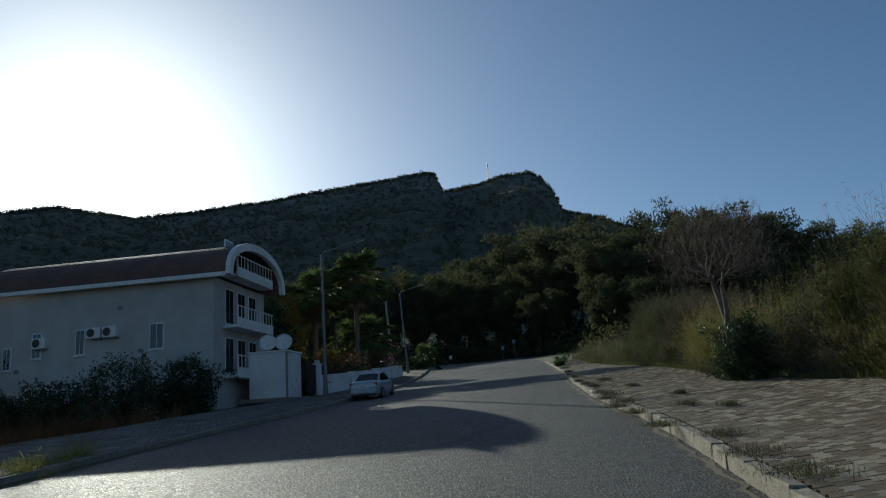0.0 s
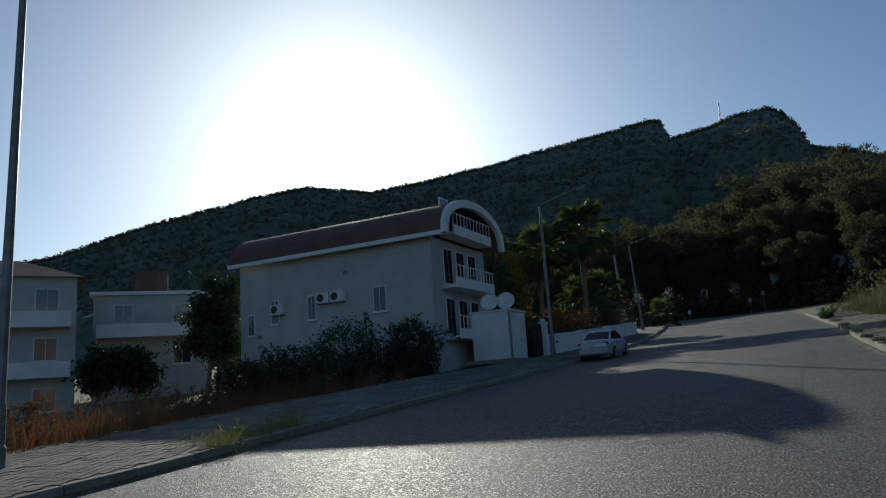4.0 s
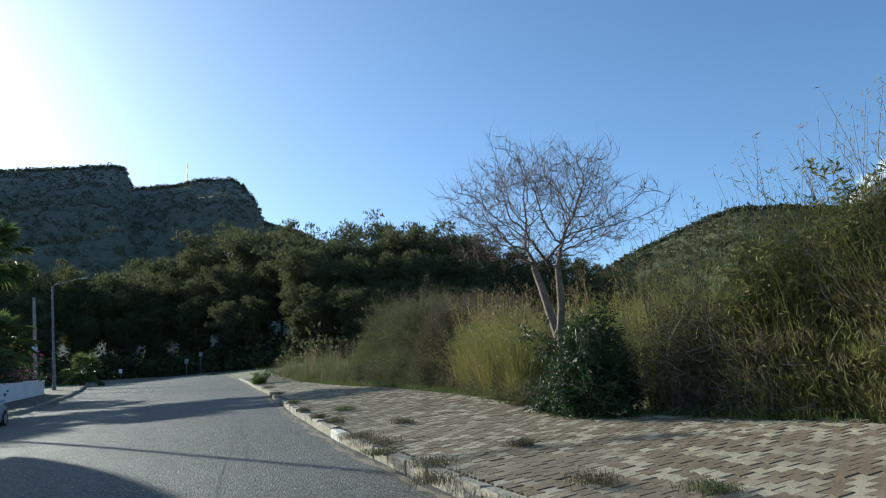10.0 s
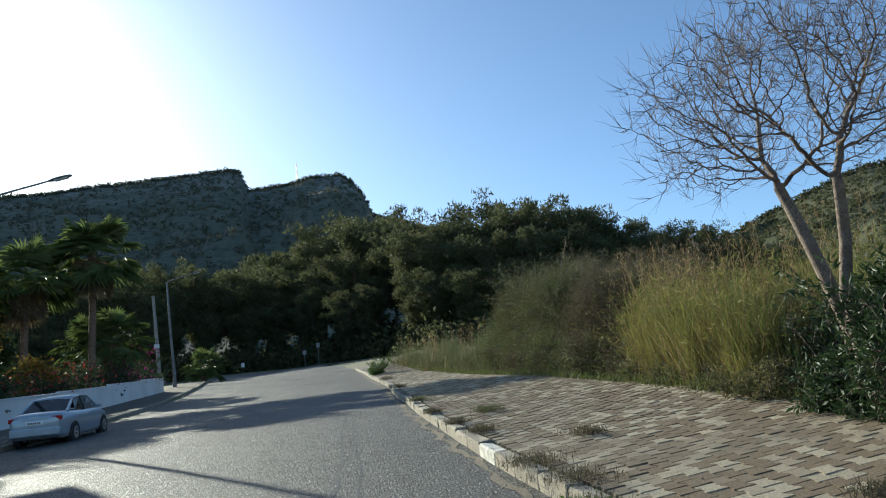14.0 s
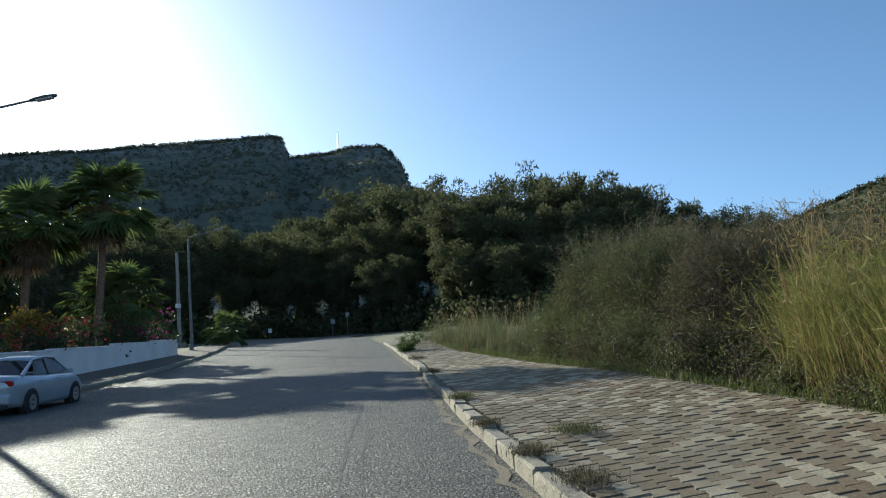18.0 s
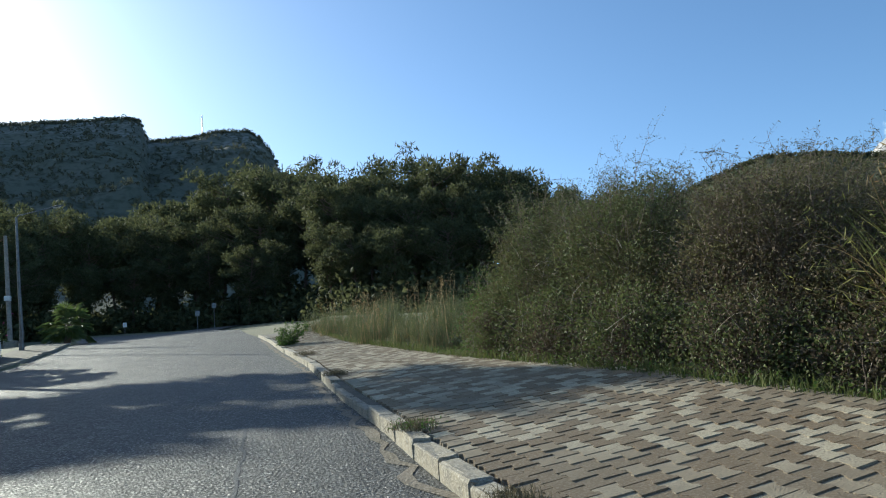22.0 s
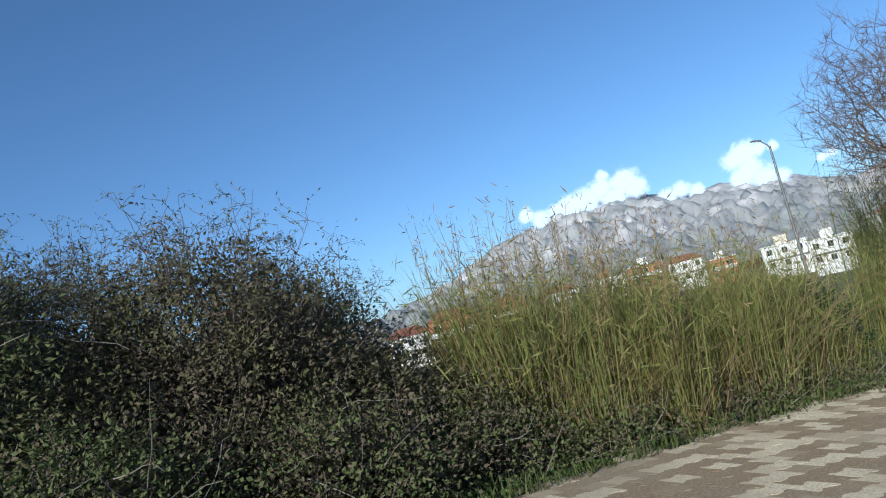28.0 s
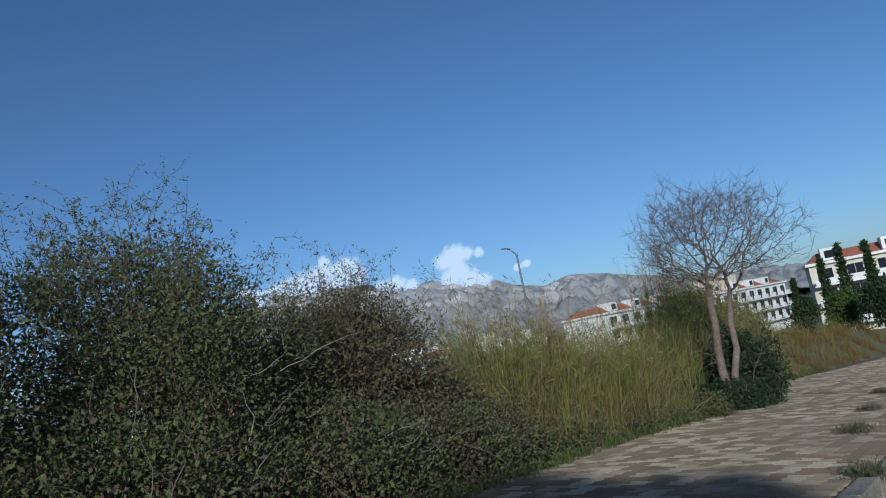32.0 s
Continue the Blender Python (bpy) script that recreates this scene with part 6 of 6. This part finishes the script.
def cloud(az, el, d, puffs, seed, label, dense=1.0):
    """A cloud sheet far off, thick where its puffs lie: (across, up, radius)."""
    x, y = place(az, d)
    z = 4.2 + d * math.tan(math.radians(el))
    us = np.arange(-420, 421, 14.0)
    vs = np.arange(-200, 260, 14.0)
    verts, body = [], []
    for v in vs:
        for u in us:
            t = max(1 - math.hypot(u - a, (v - b) * 1.15) / (r * 1.6) for a, b, r in puffs)
            verts.append((u, 25 * math.sin(u * 0.01 + seed), v))
            body.append(max(0.0, t) * dense)
    n = len(us)
    faces = [(j * n + i, j * n + i + 1, (j + 1) * n + i + 1, (j + 1) * n + i) for j in range(len(vs) - 1) for i in range(n - 1)
             if max(body[j * n + i], body[j * n + i + 1], body[(j + 1) * n + i + 1], body[(j + 1) * n + i]) > 0]
    me = mesh_from("cloud", verts, faces, M["cloud"], True)
    col = me.attributes.new("body", "FLOAT", "POINT")
    col.data.foreach_set("value", body)
    ob = new("cloud", me)
    ob.matrix_basis = pose(x, y, z, 0, 0, -az - TOWN_TURN)
    return tagged(ob, label, "cloud", "clouds over the mountain", "structure")


cloud(126.8, 6.7, 3300, ((-190, 0, 50), (-120, 10, 65), (-50, 25, 70), (20, 60, 60), (35, 110, 34), (90, 60, 50), (130, 70, 60), (160, 20, 60), (60, 0, 70), (-270, -10, 50), (-330, 20, 40)), 1, "bright white cumulus over the mountain top")
cloud(132.4, 5.7, 3300, ((-40, 0, 50), (20, 14, 45), (80, -14, 40)), 2, "small grey-white cloud on the mountain")
cloud(137.6, 5.9, 3300, ((-50, 60, 55), (0, 80, 60), (60, 80, 34), (110, 70, 28), (0, 10, 60), (50, -50, 60), (-40, -20, 45), (110, -60, 45)), 3, "bright white cumulus over the ridge")
cloud(142.6, 5.4, 3300, ((-20, 0, 22), (25, 6, 20)), 4, "thin small cloud beside the cumulus")
cloud(45.1, 12.9, 3200, ((-40, 10, 60), (30, 50, 60)), 5, "pale cloud on the far mountains", 0.55)
cloud(50.7, 12.4, 3200, ((-60, 0, 60), (30, 40, 60)), 6, "pale cloud on the far mountains", 0.55)

# ---- cracks and stains of the road ----
def road_patch(name, pts, half, material, label, lift=0.004):
    """A thin uneven band that lies on the asphalt along a line of points."""
    rnd = random.Random(len(name) + len(pts) + int(pts[0][1]))
    line = []
    for (x0, y0), (x1, y1) in zip(pts, pts[1:]):
        n = max(2, int(math.hypot(x1 - x0, y1 - y0) / 0.25))
        line += [(x0 + (x1 - x0) * k / n, y0 + (y1 - y0) * k / n) for k in range(n)]
    line.append(pts[-1])
    verts, faces = [], []
    for k, (x, y) in enumerate(line):
        a, b = line[max(0, k - 1)], line[min(len(line) - 1, k + 1)]
        t = Vector((b[0] - a[0], b[1] - a[1], 0)).normalized()
        s = Vector((-t.y, t.x, 0))
        w = half * rnd.uniform(0.35, 1.3) * (0.3 if k in (0, len(line) - 1) else 1)
        j = rnd.gauss(0, min(half * 0.8, 0.05))
        for sgn in (-1, 1):
            px, py = x + s.x * (sgn * w + j), y + s.y * (sgn * w + j)
            verts.append((px, py, road_at(px, py) + lift))
        if k:
            q = 2 * k
            faces.append((q - 2, q - 1, q + 1, q))
    ob = part(name, mesh_from(name, verts, faces, M[material]), None, road, label)
    return ob


road_patch("crack", [(-0.9, 16), (-0.95, 20), (-0.8, 24), (-0.9, 28), (-0.85, 33), (-1.0, 38), (-1.2, 46), (-1.9, 58)], 0.018, "tar", "long crack along the lane")
road_patch("crack", [(-0.6, 21), (-0.55, 24), (-0.7, 27), (-0.6, 29)], 0.012, "tar", "branching crack")
road_patch("crack", [(-2.6, 6), (-3.2, 12), (-3.4, 18), (-3.9, 26), (-4.2, 34)], 0.010, "tar", "thin crack along the road")
road_patch("crack", [(-4.6, 43), (-5.2, 48), (-5.9, 55)], 0.018, "tar", "patched crack")
road_patch("stain", [(-2.6, 13.0), (-2.2, 14.0), (-1.7, 15.6), (-1.4, 17.0)], 0.20, "stain", "dark wet stain")
road_patch("stain", [(-1.5, 17.1), (-0.9, 17.4)], 0.12, "stain", "small dark hollow")
road_patch("gutter_dirt", [(kerb_x(y) - 0.12, y) for y in np.arange(4, 60, 1.0)], 0.06, "dirt", "dirt gathered along the kerb", lift=0.006)

# ---- kerbs ----
def kerb_stone(parent, x, y, length, turn, z, w, h, mat_name, rnd):
    bm = boxed(-w / 2, -length / 2 + 0.006, -h, w / 2, length / 2 - 0.006, 0, bevel=0.018)
    for v in bm.verts:
        v.co += Vector((rnd.gauss(0, 0.006), rnd.gauss(0, 0.004), rnd.gauss(0, 0.006)))
    o = part("kerb_stone", bm, M[mat_name], parent)
    o.matrix_basis = pose(x, y, z + rnd.gauss(0, 0.006), math.degrees(math.atan(0.0743)) + rnd.gauss(0, 0.4), rnd.gauss(0, 1.5), turn + rnd.gauss(0, 0.7))
    return o


rnd = random.Random(77)
kerb_right = thing("kerb_right", (0, 0, 0), "weathered concrete kerb of single stones", "kerb", kind="structure")
y = -14.0
while y < 62:
    L = rnd.choice((0.72, 0.75, 0.75, 0.78)) if y < 45 else 1.2
    x0, x1 = kerb_x(y), kerb_x(y + L)
    sag = -0.05 if 31.5 < y < 35.0 else 0.0
    kerb_stone(kerb_right, (x0 + x1) / 2 + 0.10, y + L / 2, L, math.degrees(math.atan2(-(x1 - x0), L)), pave_at((x0 + x1) / 2 + 0.1, y + L / 2) + 0.012 + sag, 0.17, 0.34,
               "kerb_white" if 22.6 < y < 23.3 else "kerb", rnd)
    y += L
kerb_left = thing("kerb_left", (0, 0, 0), "grey concrete kerb of the far pavement", "kerb", kind="structure")
y = 4.0
while y < 79:
    L = 1.25
    x0, x1 = left_x(y), left_x(y + L)
    kerb_stone(kerb_left, (x0 + x1) / 2 - 0.08, y + L / 2, L, math.degrees(math.atan2(-(x1 - x0), L)), left_pave((x0 + x1) / 2 - 0.08, y + L / 2) + 0.012, 0.17, 0.34, "kerb", rnd)
    y += L

# ---- weeds, litter ----
rnd = random.Random(91)
WEEDS = ((1.5, 15.6, 0.35), (1.35, 17.2, 0.45), (1.55, 18.2, 0.4), (1.2, 19.6, 0.3), (1.35, 20.6, 0.45), (1.2, 21.6, 0.4), (1.7, 13.2, 0.4), (2.3, 11.4, 0.4), (2.25, 9.6, 0.5), (2.4, 8.2, 0.5),
         (1.15, 24.4, 0.28), (0.95, 25.6, 0.25), (0.7, 30.0, 0.25), (0.75, 27.4, 0.2), (2.6, 16.0, 0.3), (3.2, 15.0, 0.25), (2.9, 18.6, 0.2), (2.2, 22.8, 0.25), (1.6, 26.4, 0.3), (0.6, 36.5, 0.3), (0.5, 44.0, 0.4))
for k, (x, y, r) in enumerate(WEEDS):
    z = pave_at(x, y)
    ob = thing("weed", (x, y, z), "dry grey weed growing between the paving blocks" if k % 3 else "small green weed growing between the paving blocks", "weed", "weeds on the pavement")
    n = 260
    feet = [(rnd.gauss(0, r * 0.4), rnd.gauss(0, r * 0.55), 0) for _ in range(n)]
    tagged(part("stem_tuft", blade_mesh("stem_tuft", feet, rng.uniform(0.04, 0.18, n) * (0.6 + r), 0.006, 0.7, M["weed_grey"]), None, ob), kind="stuff")
    pts = [(rnd.gauss(0, r * 0.4), rnd.gauss(0, r * 0.55), rnd.uniform(0.01, 0.09)) for _ in range(240)]
    tagged(part("leaf_tuft", leaf_mesh("leaf_tuft", pts, 0.035, 0.014, M["weed_grey" if k % 3 else "leaf_green"]), None, ob), kind="stuff")
fl = bush("kerb_shrub", (0.25, 51.5, pave_at(0.25, 51.5)), 0.45, 0.7, 1.1, 14, 14, 12, 0.08, "leaf_green", "small green shrub rooted behind the kerb", seed=130, wide=0.6)
rnd = random.Random(92)


def crumple(x, y, s):
    bm = bmesh.new()
    bmesh.ops.create_icosphere(bm, subdivisions=2, radius=s)
    for v in bm.verts:
        v.co = Vector((v.co.x * rnd.uniform(0.7, 1.3), v.co.y * rnd.uniform(0.6, 1.2), v.co.z * rnd.uniform(0.3, 0.8)))
    me = part("litter", bm, M["litter"])
    me.matrix_basis = pose(x, y, land_at(x, y) + 0.09 + s * 0.3)
    return tagged(me, "crumpled white paper lying at the pavement edge", "litter", "litter")


crumple(3.95, 30.0, 0.07)
crumple(4.25, 28.3, 0.05)
crumple(6.9, 16.6, 0.06)
crumple(4.6, 25.3, 0.04)


def verge():
    """The low green growth along the back of the pavement, and tufts in the field."""
    rnd = random.Random(93)
    feet, pts = [], []
    for _ in range(26000):
        y = rnd.uniform(4, 58)
        x = back_x(y) + abs(rnd.gauss(0, 0.55)) - 0.14
        feet.append((x, y, max(land_at(x, y), pave_at(x, y) - 0.03 if x < back_x(y) else -99) - 0.02))
    for _ in range(26000):
        y = rnd.uniform(4, 58)
        x = back_x(y) + abs(rnd.gauss(0, 0.7)) - 0.05
        pts.append((x, y, max(land_at(x, y), pave_at(x, y) - 0.03 if x < back_x(y) else -99) + rnd.uniform(0, 0.16)))
    h = rng.uniform(0.05, 0.28, len(feet))
    tagged(new("verge_grass", blade_mesh("verge_grass", feet, h, 0.010, 0.5, M["grass"])), "short green grass along the pavement edge", "grass", kind="stuff")
    tagged(new("verge_leaves", leaf_mesh("verge_leaves", pts, 0.05, 0.03, M["leaf_green"], up=0.3)), "low leafy weeds along the pavement edge", "weeds", kind="stuff")


verge()

# ---- paving blocks ----
BL, BW = 0.215, 0.178


def block_outline():
    """The outline of one interlocking block: slanting straight ends, and sides that step in between them."""
    a, b, c = BL / 2 * 0.97, BW / 2 * 0.985, 0.013
    pts = [(-b - c, -a), (b + c, -a), (b + c, -a * 0.62), (b - c, -a * 0.38), (b - c, a * 0.38), (b + c, a * 0.62),
           (b + c, a), (-b - c, a), (-b - c, a * 0.62), (-b + c, a * 0.38), (-b + c, -a * 0.38), (-b - c, -a * 0.62)]
    return [(x, y + 0.24 * x) for x, y in pts]


OUT = block_outline()
SLOPE = math.atan(0.0743)


def block_places():
    rnd = random.Random(55)
    y = -14.0
    while y < 58.5:
        c = 0
        while True:
            yy = y + (BL / 2 if c % 2 else 0) + 0.24 * BW * c
            x = kerb_x(yy) + 0.32 + c * BW
            if x > min(back_x(yy), 7.2) + rnd.uniform(-0.1, 0.12):
                break
            yield x, yy, rnd
            c += 1
        y += BL


near, far_v, far_f, count = [], [], [], 0
for x, y, rnd in block_places():
    z = pave_at(x, y) + rnd.gauss(0, 0.002)
    tx, ty = 0.06 + rnd.gauss(0, 0.009), SLOPE + rnd.gauss(0, 0.009)
    if 24.0 < y < 26.6 and len(near) < 296:
        near.append((x, y, z, tx, ty))
        continue
    q = len(far_v)
    for px, py in OUT:
        far_v.append((x + px, y + py, z + px * tx + py * ty))
    for px, py in OUT:
        far_v.append((x + px * 1.005, y + py * 1.005, z - 0.03 + px * tx + py * ty))
    far_f.append(tuple(range(q, q + 12)))
    for k in range(12):
        m = (k + 1) % 12
        far_f.append((q + k, q + 12 + k, q + 12 + m, q + m))
blocks = thing("paving", (0, 0, 0), "interlocking concrete paving blocks in mottled grey and brown", "pavement", kind="structure")
tagged(part("block_field", mesh_from("block_field", far_v, far_f, M["paver_many"]), None, blocks), kind="stuff")
vv = [(px, py, 0) for px, py in OUT] + [(px * 1.005, py * 1.005, -0.03) for px, py in OUT]
ff = [tuple(range(12))] + [(k, 12 + k, 12 + (k + 1) % 12, (k + 1) % 12) for k in range(12)]
block_mesh = mesh_from("paving_block", vv, ff, M["paver"])
for x, y, z, tx, ty in near:
    o = part("paving_block", block_mesh, None, blocks)
    o.matrix_basis = pose(x, y, z, math.degrees(ty), -math.degrees(tx), 0)

rnd = random.Random(56)
lv, lf = [], []
y, r = 5.0, 0
while y < 40:
    x = left_back(y) + 0.1 + (0.1 if r % 2 else 0)
    while x < left_x(y) - 0.28:
        z = left_pave(x, y) + 0.012 + rnd.gauss(0, 0.003)
        q = len(lv)
        for px, py in ((-0.094, -0.094), (0.094, -0.094), (0.094, 0.094), (-0.094, 0.094)):
            lv.append((x + px, y + py, z + py * 0.0743))
        for px, py in ((-0.097, -0.097), (0.097, -0.097), (0.097, 0.097), (-0.097, 0.097)):
            lv.append((x + px, y + py, z - 0.03 + py * 0.0743))
        lf.append((q, q + 1, q + 2, q + 3))
        for k in range(4):
            m = (k + 1) % 4
            lf.append((q + k, q + 4 + k, q + 4 + m, q + m))
        x += 0.2
    y += 0.2
    r += 1
tagged(new("paving_far", mesh_from("paving_far", lv, lf, M["paver_old"])), "dusty worn paving blocks of the far pavement", "pavement", kind="stuff")
